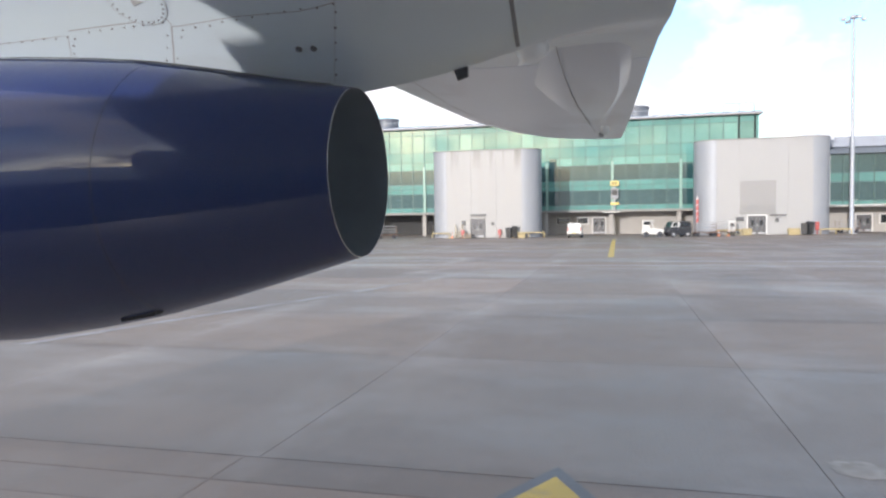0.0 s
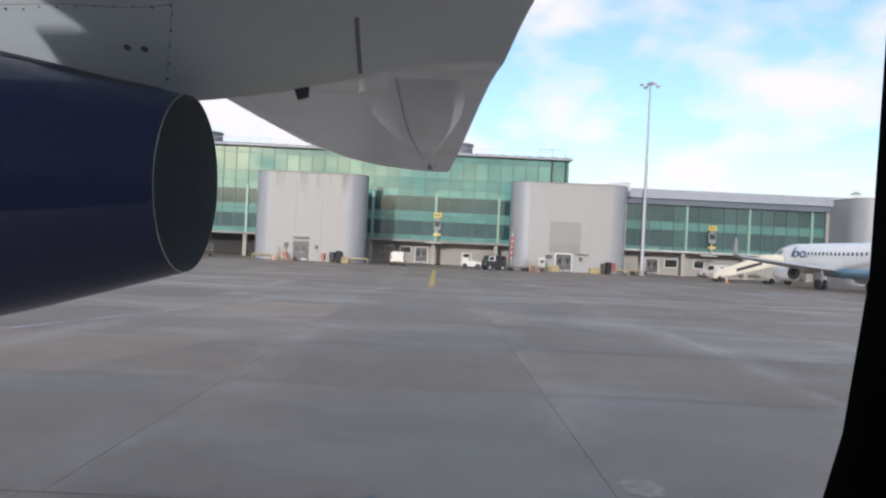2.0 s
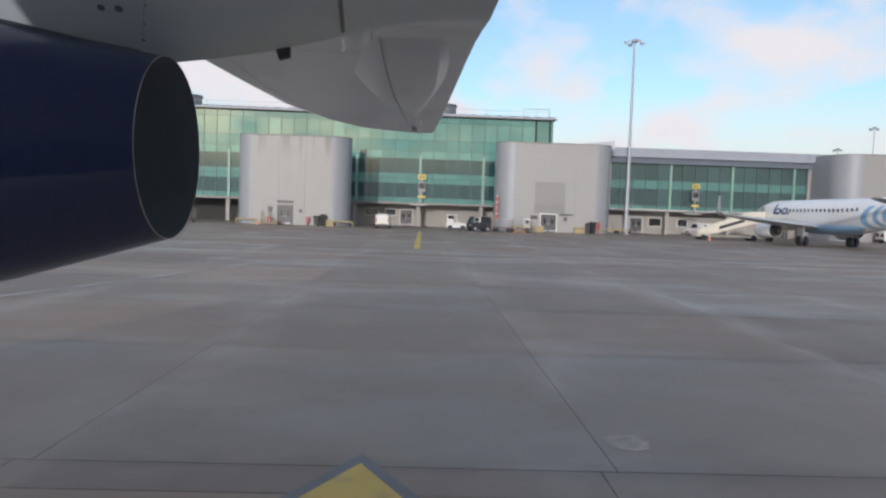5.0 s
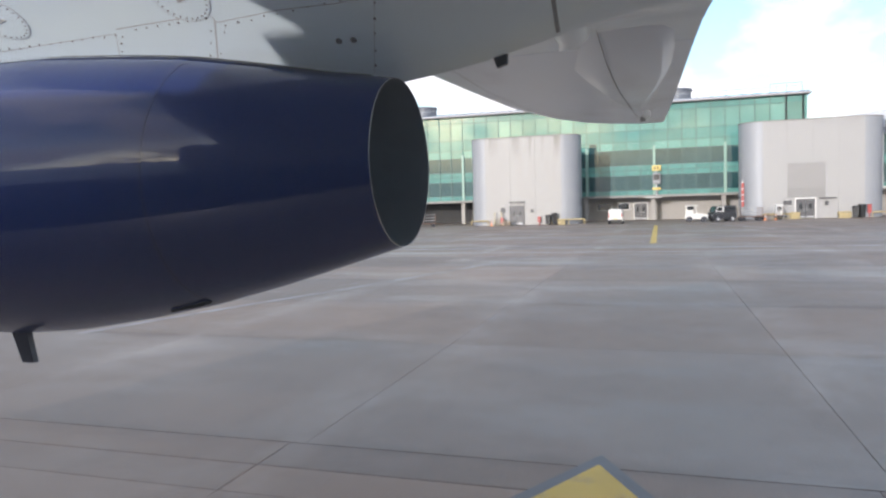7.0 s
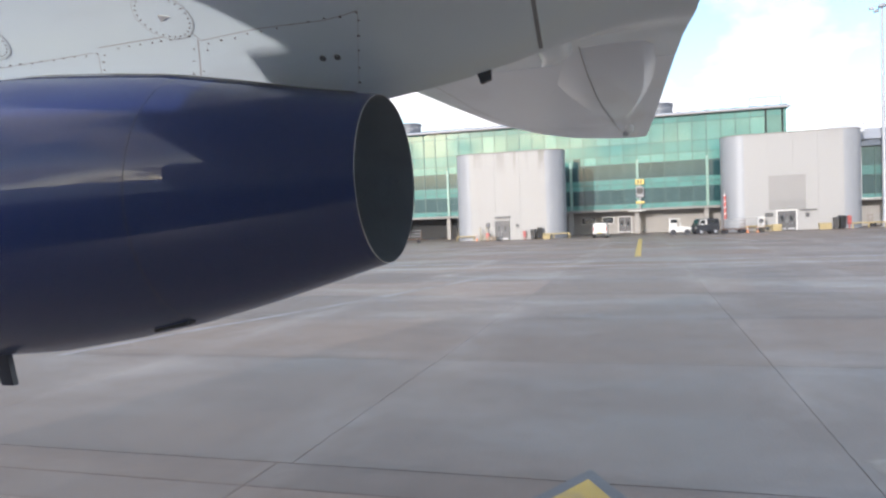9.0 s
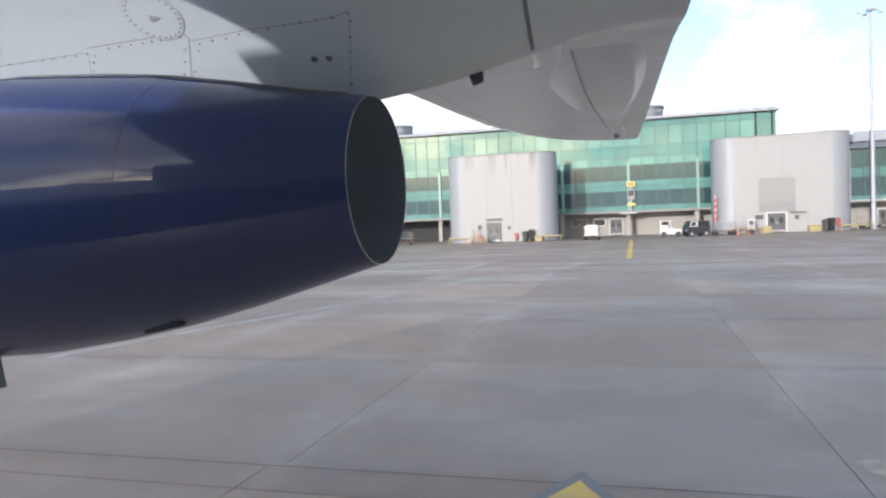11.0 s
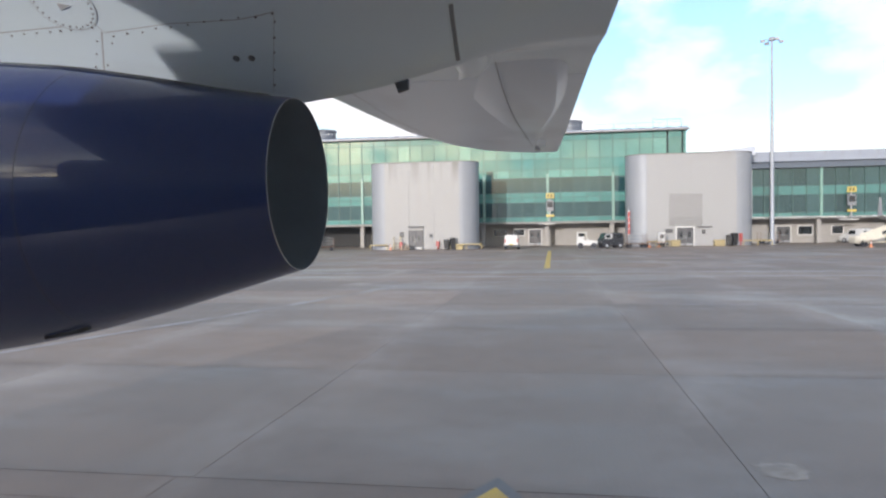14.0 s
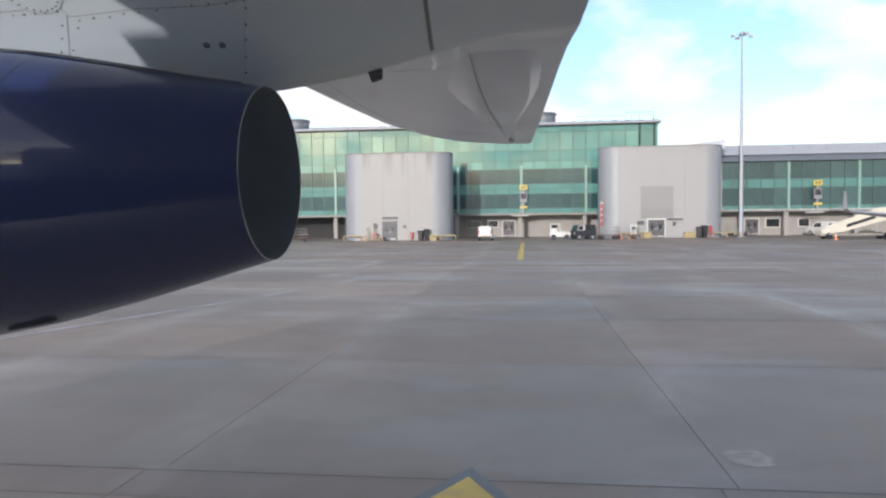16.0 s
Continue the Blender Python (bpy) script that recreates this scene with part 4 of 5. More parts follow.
def seam(points, width, name="panel_seam", material="seam", gap=0.0006, parent=None):
    pts = spread(points, 0.05)
    a, b = [], []
    for i, (x, y) in enumerate(pts):
        x0, y0 = pts[max(0, i - 1)]
        x1, y1 = pts[min(len(pts) - 1, i + 1)]
        l = math.hypot(x1 - x0, y1 - y0) or 1
        nx, ny = -(y1 - y0) / l * width / 2, (x1 - x0) / l * width / 2
        a.append((x + nx, y + ny, under(x + nx, y + ny) - gap))
        b.append((x - nx, y - ny, under(x - nx, y - ny) - gap))
    up_a = [(x, y, z + gap * 2) for x, y, z in a]
    up_b = [(x, y, z + gap * 2) for x, y, z in b]
    part(name, loft([up_a, a, b, up_b], closed=False), material, parent or own)


seam([(-3.067, 2.656), (-2.347, 2.632), (-2.432, 2.745)], 0.003)
seam([(-2.327, 2.611), (-1.82, 2.593), (-1.806, 2.631)], 0.004)
seam([(-1.806, 2.631), (-1.498, 2.604), (-1.212, 2.6), (-1.055, 2.579)], 0.003)
seam([(-1.815, 2.625), (-1.933, 2.806)], 0.006)
seam([(-1.044, 2.564), (-1.067, 2.616), (-1.198, 2.913)], 0.002)
seam([(-0.372, 2.663), (-0.376, 2.713), (-0.38, 2.835), (-0.385, 2.96)], 0.017, "flap_slot", "slot", 0.002)
seam([(-0.265, 3.62), (-0.28, 4.36), (-0.295, 5.66), (-0.278, 7.4), (-0.239, 8.98)], 0.007, "spar_seam", "seam", 0.0015)
seam([(-0.42, 6.5), (-0.05, 6.35)], 0.006, "spar_seam", "seam", 0.0015)
seam([(-0.42, 8.0), (-0.02, 8.0)], 0.006, "spar_seam", "seam", 0.0015)
seam([(-1.2, 3.95), (-1.28, 5.5), (-1.25, 7.2), (-1.0, 8.7)], 0.004, "edge_seam", "seam", 0.001)


def fairing(name, label, stations, material="wing_paint"):
    """A smooth swelling under the skin: stations of x, y, half width along x, depth."""
    rings = []
    for x, y, w, d in stations:
        pts = []
        for i in range(13):
            a = math.pi * i / 12
            px = x - w * math.cos(a)
            pts.append((px, y, under(px, y) + 0.004 - (d + 0.004) * math.sin(a) ** 0.8))
        rings.append(pts)
    part(name, loft(rings, closed=False), material, own, label, smooth=50)


def flap_pod(stations):
    """A flat-bottomed pod under the flap with a soft front flank and a steep rear one: stations of y, front x, rear x, depth."""
    rings, seam_l, seam_r = [], [], []
    for y, xf, xr, d in stations:
        xs = (xf, xf + .06, xf + .13, xf + .20, (xf + xr) / 2, xr - .10, xr - .07, xr)
        rings.append([(x, y, wing_plane(y) + .006 - (d + .006) * v) for x, v in zip(xs, (0, .3, .66, .9, 1.0, 1.0, .93, 0))])
        z = wing_plane(y) - d - .001
        seam_l.append((-.268, y, z))
        seam_r.append((-.2645, y, z))
    pod = part("flap_track_fairing", loft(rings, closed=False), "wing_dirty", own, "pale flat-bottomed flap track fairing", smooth=25)
    part("panel_seam", loft([[(x, y, z + .004) for x, y, z in seam_l], seam_l, seam_r, [(x, y, z + .004) for x, y, z in seam_r]], closed=False), "slot", pod)


flap_pod([(3.43, -.33, .10, .0), (3.6, -.37, .105, .025), (4.0, -.43, .105, .06), (4.6, -.52, .10, .08), (5.3, -.50, .06, .08), (6.0, -.46, .01, .06), (6.8, -.42, -.05, .035), (7.9, -.36, -.10, .0)])
fairing("hinge_fairing", "small pale hinge fairing", [(-0.36, 3.12, 0.05, 0.0), (-0.37, 3.25, 0.08, 0.055), (-0.38, 3.42, 0.085, 0.065), (-0.43, 3.7, 0.05, 0.015), (-0.5, 3.9, 0.02, 0.0)])
fairing("aileron_fairing", "slender fairing under the aileron hinge", [(-0.12, 8.0, 0.02, 0.0), (-0.12, 8.3, 0.05, 0.03), (-0.13, 8.9, 0.05, 0.035), (-0.13, 9.2, 0.02, 0.0)])
for i in range(3):
    part("static_wick", box(-0.21 + .012 * i, -0.17 + .012 * i, 9.02 + .07 * i, 9.05 + .07 * i, wing_plane(9) - 0.055 + .01 * i, wing_plane(9) + 0.01), "seam", own)
part("pylon_seal", loft([[(x, ENGINE_Y + s * r * math.sin(a), zc + (r) * math.cos(a)) for s, a in ((1, radians(-19)), (1, radians(-12)))] for x, zc, r in [(x, float(np.interp(x, [q[0] for q in sorted(NACELLE)], [q[1] for q in sorted(NACELLE)])), float(np.interp(x, [q[0] for q in sorted(NACELLE)], [q[2] for q in sorted(NACELLE)])) + 0.006) for x in smooth_stations(-3.4, -1.1, 20)]], closed=False), "rubber", nacelle)


# ---- the jet on the next stand ----
def parked_jet(cx, nose_y):
    j = thing("parked_jet", "white twin-engine airliner with blue tail bands, parked nose-in", "airliner", (cx, nose_y, 0))
    FUS = [(0, 2.72, .03, .03), (.25, 2.72, .42, .40), (.8, 2.76, .78, .76), (1.6, 2.86, 1.08, 1.12), (2.8, 2.98, 1.34, 1.44), (4.2, 3.07, 1.47, 1.62), (6, 3.1, 1.505, 1.675), (19.5, 3.1, 1.505, 1.675), (22, 3.2, 1.46, 1.57), (24.5, 3.38, 1.24, 1.32), (27, 3.58, .9, .96), (29.2, 3.74, .58, .6), (30.6, 3.82, .36, .36)]

    def fus(s):
        k = [r[0] for r in FUS]
        return [float(np.interp(s, k, [r[i] for r in FUS])) for i in (1, 2, 3)]

    def ring(s, grow=0.0, a0=0, a1=360, n=40):
        z, rx, rz = fus(s)
        closed = a1 - a0 == 360
        return [((rx + grow) * math.cos(radians(a0 + (a1 - a0) * i / n)), -s, z + (rz + grow) * math.sin(radians(a0 + (a1 - a0) * i / n))) for i in range(n if closed else n + 1)]
    part("fuselage", loft([ring(s) for s in (0, .1, .25, .5, .8, 1.2, 1.6, 2.2, 2.8, 3.5, 4.2, 5, 6, 10, 15, 19.5, 20.8, 22, 23.2, 24.5, 25.8, 27, 28.1, 29.2, 30, 30.6)]), "jet_white", j, "glossy white fuselage", smooth=40)
    part("tail_cone", loft([ring(29.0, .006), ring(29.6, .006), ring(30.6, .006), [(x * .6, -31.3, 3.86 + (z - 3.82) * .6) for x, y, z in ring(30.6)]]), "jet_grey", j, "bare grey tail cone", smooth=40)
    part("belly_fairing", loft([[(w * math.cos(radians(a)), -s, 2.15 + h * math.sin(radians(a))) for a in range(180, 361, 9)] for s, w, h in ((9.5, .9, .3), (11, 1.45, .8), (13, 1.62, .95), (17, 1.62, .95), (20, 1.5, .75), (22.5, .9, .35))], closed=False), "jet_blue", j, "sky-blue belly", smooth=40)
    for s0, lean, w in ((21.0, .9, .75), (22.6, .8, .6), (24.0, .6, .7), (3.0, .3, .25), (3.7, .3, .35)):
        rows = []
        for a in range(150, 262 if s0 > 10 else 215, 8):
            bow = lean * math.cos(radians((a - 200) * 1.5)) * 1.4
            c = s0 + (2.8 * lean - bow if s0 > 10 else bow)
            rows.append([ring(c + d, .006, a, a + .001, 1)[0] for d in (0, w / 2, w)])
        part("livery_band", loft(rows, closed=False), "jet_blue", j, "curved sky-blue livery band", smooth=40)
    for k in range(17):
        s = 10.3 + k * .72
        z, rx, rz = fus(s)
        part("cabin_window", box(-rx - .012, -rx + .03, -s - .11, -s + .11, z + .34, z + .66, .02), "dark_glass", j)
    part("cockpit_window", loft([ring(1.55, .008, 38, 142, 12), ring(2.35, .008, 42, 138, 12)], closed=False), "dark_glass", j)
    part("passenger_door", outline([(-3.9, 2.2), (-4.8, 2.2), (-4.8, 4.0), (-3.9, 4.0)], -1.53, -1.47, "x"), "jet_grey", j, "open passenger door")
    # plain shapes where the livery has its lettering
    part("livery_bar", loft([ring(6.75, .008, 133, 178, 8), ring(7.15, .008, 133, 178, 8)], closed=False), "jet_navy", j)
    for sc, rs, ra in ((7.65, .72, 14), (9.1, .72, 14), (10.0, .2, 4.0)):
        rows = []
        for i in range(25):
            c, d = math.cos(2 * math.pi * i / 24), math.sin(2 * math.pi * i / 24)
            rows.append([ring(sc + rs * k * c, .009, 165 + (9 if rs < .3 else 0) + ra * k * d, 179.99, 1)[0] for k in (.48 if rs > .3 else .05, 1.0)])
        part("livery_ring" if rs > .3 else "livery_dot", loft(rows, closed=False), "jet_navy", j)
    # wings
    for s in (-1, 1):
        def sec(x, le, te, z, t):
            c = le - te
            return [(s * x, te + c * u, z + v * t) for u, v in ((1, 0), (.92, .45), (.6, .75), (.25, .45), (0, 0), (.3, -.25), (.7, -.4), (.94, -.35))]
        part("wing", loft([sec(1.3, -10.2, -16.4, 1.9, .75), sec(4.3, -12.2, -16.6, 2.15, .55), (sec(12.4, -17.6, -19.0, 2.85, .16)), sec(12.85, -18.2, -19.2, 3.1, .10), sec(13.1, -19.1, -19.55, 4.6, .04)]), "jet_wing", j, "swept wing with an upturned tip", smooth=40)
        part("stabiliser", loft([sec(.5, -26.0, -29.2, 3.85, .3), sec(5.0, -29.0, -30.4, 4.45, .12)]), "jet_grey", j, smooth=40)
        eng = part("engine", loft([[(s * 4.3 + r * math.cos(2 * math.pi * i / 28), y, 1.45 + r * math.sin(2 * math.pi * i / 28)) for i in range(28)] for y, r in ((-10.0, .62), (-9.85, .72), (-10.05, .80), (-10.8, .86), (-11.8, .84), (-12.8, .74), (-13.0, .70), (-12.9, .66))]), "jet_white", j, "white engine nacelle", smooth=50)
        part("core_nozzle", rod((s * 4.3, -12.7, 1.45), (s * 4.3, -13.7, 1.45), .36, .2, 20), "black", eng, smooth=50)
        part("fan_exhaust", rod((s * 4.3, -12.93, 1.45), (s * 4.3, -12.97, 1.45), .655, seg=24), "black", eng, "dark fan exhaust")
        part("inlet", rod((s * 4.3, -9.99, 1.45), (s * 4.3, -10.01, 1.45), .6, seg=24), "black", eng)
        part("pylon", box(s * 4.3 - .12, s * 4.3 + .12, -15, -10.8, 1.9, 2.4, .05), "jet_white", eng)
        for dx in (-.28, .28):
            part("wheel", rod((s * 2.6 + dx - .14, -15.0, .5), (s * 2.6 + dx + .14, -15.0, .5), .5, seg=24), "rubber", j)
        part("gear_leg", rod((s * 2.6, -15.0, .5), (s * 2.5, -15.0, 2.2), .14), "jet_grey", j)
        part("gear_door", box(s * 2.85 - .03, s * 2.85 + .03, -15.6, -14.4, .9, 1.9), "jet_grey", j)
        part("nose_wheel", rod((s * .2 - .1, -3.3, .3), (s * .2 + .1, -3.3, .3), .3, seg=20), "rubber", j)
    part("nose_leg", rod((0, -3.3, .3), (0, -3.0, 2.0), .09), "jet_grey", j)
    fin = part("fin", loft([[(d * (.16 if k == 0 else .05), y, z) for d, y in ((0, le), (1, le - (le - te) * .3), (.3, te), (-.3, te), (-1, le - (le - te) * .3))] for k, (z, le, te) in enumerate(((4.55, -24.6, -30.3), (9.85, -28.9, -30.9)))] ), "jet_white", j, "tall white swept fin", smooth=30)
    part("dorsal_fillet", loft([[(.1 * d, y, z) for d, y, z in ((-1, -21.8, 4.6), (1, -21.8, 4.6), (1, -25.2, 4.6), (-1, -25.2, 4.6))], [(.02 * d, y, z) for d, y, z in ((-1, -23.8, 4.9), (1, -23.8, 4.9), (1, -25.2, 5.4), (-1, -25.2, 5.4))]]), "jet_white", fin)

    def mark(cy, cz, r0, r1, a0, a1, skew, wide=1.3):
        n = 20
        pts = [(cy - wide * r1 * math.cos(radians(a0 + (a1 - a0) * i / n)) - skew * math.sin(radians(a0 + (a1 - a0) * i / n)) * r1, cz + r1 * math.sin(radians(a0 + (a1 - a0) * i / n))) for i in range(n + 1)]
        inn = [(cy - wide * r0 * math.cos(radians(a0 + (a1 - a0) * i / n)) - skew * math.sin(radians(a0 + (a1 - a0) * i / n)) * r0, cz + r0 * math.sin(radians(a0 + (a1 - a0) * i / n))) for i in range(n + 1)]
        part("livery_ring", outline(pts + inn[::-1], -.175, -.155, "x"), "jet_navy", fin)
    mark(-28.1, 6.35, .46, .92, 0, 360, .35)
    mark(-26.5, 5.1, .36, .74, 0, 360, .35)
    part("livery_bar", outline([(-25.35, 4.5), (-25.8, 4.5), (-26.5, 6.2), (-26.05, 6.2)], -.175, -.15, "x"), "jet_navy", fin)
    part("livery_dot", rod((-.175, -29.7, 7.55), (-.15, -29.7, 7.55), .42, seg=20), "jet_navy", fin)
    return j


parked_jet(40.8, 84.0)


def air_stairs(x0, x1, y, z1):
    s = thing("air_stairs", "cream mobile boarding stairs beside the jet", "boarding stairs", (0, y, 0))
    n = 14
    for i in range(n):
        x = x0 + 1.2 + (x1 - x0 - 2.4) * i / n
        part("tread", box(x, x + .42, -.75, .75, .5 + (z1 - .5) * i / n, .56 + (z1 - .5) * i / n), "steel", s)
    for side in (-.85, .85):
        part("side_panel", outline([(x0 + .6, .45), (x0 + 1.0, 1.35), (x1 - 1.2, z1 + 1.05), (x1, z1 + 1.05), (x1, z1 - .3), (x1 - 1.2, z1 - .3)], side - .04, side + .04, "y"), "cream", s, "cream side panel")
        part("dark_stripe", outline([(x0 + 2.4, 1.25), (x0 + 2.4, 1.6), (x1 - 2.4, z1 + .2), (x1 - 2.4, z1 - .15)], side - .05 if side < 0 else side + .042, side - .042 if side < 0 else side + .05, "y"), "van_dark", s)
    part("platform", box(x1 - 1.2, x1 + .2, -.8, .8, z1 - .1, z1), "steel", s)
    part("chassis", box(x0, x1 - .3, -.8, .8, .35, .6, .05), "cream", s)
    part("cab", box(x0 - .2, x0 + .9, -.8, .8, .4, 1.1, .1), "cream", s)
    for x in (x0 + .7, x1 - 1.2):
        for yy in (-.75, .75):
            part("wheel", rod((x, yy - .1, .35), (x, yy + .1, .35), .35, seg=20), "rubber", s)
    for x in (x1 - 2.2, x1 - .6):
        part("strut", rod((x, -.7, .5), (x, -.7, z1 - .1), .06), "steel", s)


air_stairs(31.5, 39.2, 79.6, 2.35)


# ---- vehicles ----
def van(name, label, at, turn, paint, length=4.3, width=1.8, height=1.85, glass_rear=True):
    v = thing(name, label, "van", at, turn)
    l, w, h = length / 2, width / 2, height

    def sect(x, zs, ws):
        return [(x, -ws, zs[0]), (x, ws, zs[0]), (x, w * ws / w, zs[0] + .5), (x, ws * .97, zs[1] - .25), (x, ws * .8, zs[1]), (x, -ws * .8, zs[1]), (x, -ws * .97, zs[1] - .25), (x, -ws, zs[0] + .5)]
    body = loft([sect(-l, (.35, h - .12), w * .96), sect(-l + .12, (.28, h), w), sect(l - 1.7, (.28, h), w), sect(l - 1.0, (.28, h - .55), w), sect(l - .15, (.3, h - .85), w * .96), sect(l, (.4, h - .95), w * .88)])
    part("body", body, paint, v, smooth=35)
    part("windscreen", loft([[(l - 1.66, s * w * .74, h - .06) for s in (-1, 1)], [(l - 1.02, s * w * .84, h - .58) for s in (-1, 1)]], closed=False), "dark_glass", v)
    for s in (-1, 1):
        part("side_window", outline([(l - 2.5, h - .72), (l - 1.35, h - .72), (l - 1.75, h - .2), (l - 2.5, h - .2)], s * (w + .004) - .012, s * (w + .004) + .012, "y"), "dark_glass", v)
        part("headlight", box(l - .12, l + .01, s * w * .65 - .14, s * w * .65 + .14, .62, .8, .02), "lens", v)
        part("tail_lamp", box(-l - .02, -l + .05, s * w * .86 - .07, s * w * .86 + .07, .75, 1.25, .02), "red", v)
        for x in (-l + .8, l - .85):
            wheel = part("wheel", rod((x, s * (w - .16), .33), (x, s * (w + .01), .33), .33, seg=20), "rubber", v)
            part("rim", rod((x, s * (w - .05), .33), (x, s * (w + .02), .33), .19, seg=14), "steel", wheel)
    if glass_rear:
        for s in (-1, 1):
            part("rear_window", box(-l - .012, -l + .02, s * .4 - .3, s * .4 + .3, h - .75, h - .3, .02), "dark_glass", v)
    part("bumper", box(-l - .06, -l + .1, -w * .95, w * .95, .3, .52, .04), "black", v)
    part("number_plate", box(-l - .075, -l - .062, -.26, .26, .55, .66), "sign_yellow", v)
    return v


van("white_van", "plain white van parked facing the terminal wall", (-4.88, 84.0, 0), 90, "van_white", length=3.9, width=1.66, height=1.72, glass_rear=False)


def crew_van(at, turn):
    """A short black van with a white upper front."""
    v = thing("dark_van", "short black van with a white upper front, parked beside a tug", "van", at, turn)
    side = [(-1.3, .3), (1.28, .3), (1.32, .9), (1.28, 1.55), (1.15, 1.78), (-.72, 1.78), (-.9, 1.68), (-1.16, 1.12), (-1.32, .95)]
    body = outline(side, -.82, .82, "y")
    part("body", body, "van_dark", v)
    part("white_panel", outline([(-.86, 1.68), (-.1, 1.72), (-.1, 1.12), (-1.08, 1.12)], -.835, .835, "y"), "van_white", v)
    part("windscreen", loft([[(-.93, y, 1.66) for y in (-.66, .66)], [(-1.19, y, 1.12) for y in (-.72, .72)]], closed=False), "dark_glass", v)
    for yy in (-.845, .825):
        part("cab_window", outline([(-.78, 1.6), (-.3, 1.62), (-.3, 1.2), (-.98, 1.2)], yy, yy + .02, "y"), "dark_glass", v)
        part("side_window", box(.1, 1.1, yy, yy + .02, 1.2, 1.6), "dark_glass", v)
    for x in (-.8, .85):
        for yy in (-.78, .78):
            wheel = part("wheel", rod((x, yy - .1, .31), (x, yy + .1, .31), .31, seg=20), "rubber", v)
            part("rim", rod((x, yy * 1.14 - .01, .31), (x, yy * 1.14 + .01, .31), .17, seg=14), "steel", wheel)
    for yy in (-.55, .55):
        part("headlight", box(-1.335, -1.3, yy - .13, yy + .13, .66, .82), "lens", v)
    part("bumper", box(-1.38, -1.3, -.78, .78, .32, .52), "black", v)


crew_van((6.7, 84.3, 0), 18)

van("white_van", "small white van with dark rear windows near the pier", (38.6, 97.0, 0), 118, "van_white", length=3.6, width=1.7, height=1.85)
van("white_car", "white people carrier parked behind the jet's tail", (61.2, 88.3, 0), 0, "van_white", length=4.2, height=1.6)


def tug(at, turn):
    t = thing("baggage_tug", "white open-cab baggage tug on the apron", "tug", at, turn)
    part("chassis", outline([(-1.2, .35), (1.2, .35), (1.2, .85), (.2, 1.0), (-.35, .95), (-1.2, .9)], -.65, .65, "y"), "van_white", t)
    part("cab_back", box(-1.15, -1.0, -.65, .65, .9, 1.85, .03), "van_white", t)
    part("cab_roof", box(-1.2, .15, -.68, .68, 1.82, 1.92, .03), "van_white", t)
    for s in (-.62, .62):
        part("roof_pillar", rod((.1, s, .95), (-.1, s, 1.85), .04), "van_white", t)
        part("side_panel", box(-1.1, -.35, s - .02, s + .02, .9, 1.4), "van_white", t)
        part("side_window", box(-.98, -.3, s - .024, s + .024, 1.4, 1.78), "dark_glass", t)
        for x in (-.75, .8):
            part("wheel", rod((x, s - .1, .33), (x, s + .1, .33), .33, seg=20), "rubber", t)
    part("seat", box(-.9, -.45, -.4, .4, .95, 1.3, .05), "black", t)


tug((3.95, 84.3, 0), 0)


def baggage_cart(at, turn, label="empty steel baggage cart with brown frame"):
    c = thing("baggage_cart", label, "baggage cart", at, turn, group="baggage carts")
    part("deck", box(-1.2, 1.2, -.7, .7, .45, .53, .02), "cart_brown", c)
    for x in (-1.15, 1.15):
        for y in (-.65, .65):
            part("post", rod((x, y, .5), (x, y, 1.6), .03, seg=6), "cart_brown", c)
            part("wheel", rod((x * .75, y - .06, .22), (x * .75, y + .06, .22), .22, seg=14), "rubber", c)
    for z in (.85, 1.2, 1.58):
        part("rail", add_rod(add_rod(bmesh.new(), (-1.15, .65, z), (1.15, .65, z), .025, seg=6), (-1.15, -.65, z), (1.15, -.65, z), .025, seg=6), "steel", c)
    part("tow_bar", rod((1.2, 0, .4), (2.0, 0, .3), .035, seg=6), "cart_brown", c)


baggage_cart((9.6, 84.2, 0), 8)
baggage_cart((11.9, 86.0, 0), 190)
baggage_cart((-28.6, 84.5, 0), 20, "small grey baggage cart before the dark hall")
baggage_cart((27.8, 96.4, 0), 3, "low steel baggage cart beside the lamp mast")


# ---- lamp masts, stand signs ----
def lamp_mast(x, y, h, label, slim=1.0):
    m = thing("lamp_mast", label, "lamp mast", (x, y, 0), group="lamp masts")
    part("pole", loft([[(r * slim * math.cos(2 * math.pi * i / 16), r * slim * math.sin(2 * math.pi * i / 16), z) for i in range(16)] for z, r in ((0, .30), (1.2, .29), (1.3, .25), (h * .5, .20), (h - .2, .12))]), "mast_grey", m, smooth=40)
    part("base_plate", box(-.5, .5, -.5, .5, 0, .08, .02), "steel", m)
    part("head_ring", rod((0, 0, h - .5), (0, 0, h - .1), .42, .3, 20), "mast_grey", m)
    for k in range(4):
        a = radians(12 + 90 * k)
        dx, dy = math.cos(a), math.sin(a)
        part("arm", rod((dx * .3, dy * .3, h - .3), (dx * 1.15 * slim, dy * 1.15 * slim, h - .55), .04, seg=8), "mast_grey", m)
        lamp = part("floodlight", loft([[(dx * 1.2 * slim + u * .24, dy * 1.2 * slim + v * .2, h - .8 + q + .08 * abs(u)) for u, v in ((-1, -1), (1, -1), (1, 1), (-1, 1))] for q in (0, .26)]), "jet_grey", m)
        part("lens", box(dx * 1.2 * slim - .2, dx * 1.2 * slim + .2, dy * 1.2 * slim - .16, dy * 1.2 * slim + .16, h - .755, h - .725), "lens", lamp)


lamp_mast(27.0, 92.0, 25.8, "tall grey floodlight mast before the pier")
lamp_mast(84.6, 130, 21.0, "distant grey floodlight mast behind the roof", 0.65)
lamp_mast(79.0, 132, 17.0, "distant short floodlight mast behind the roof", 0.65)


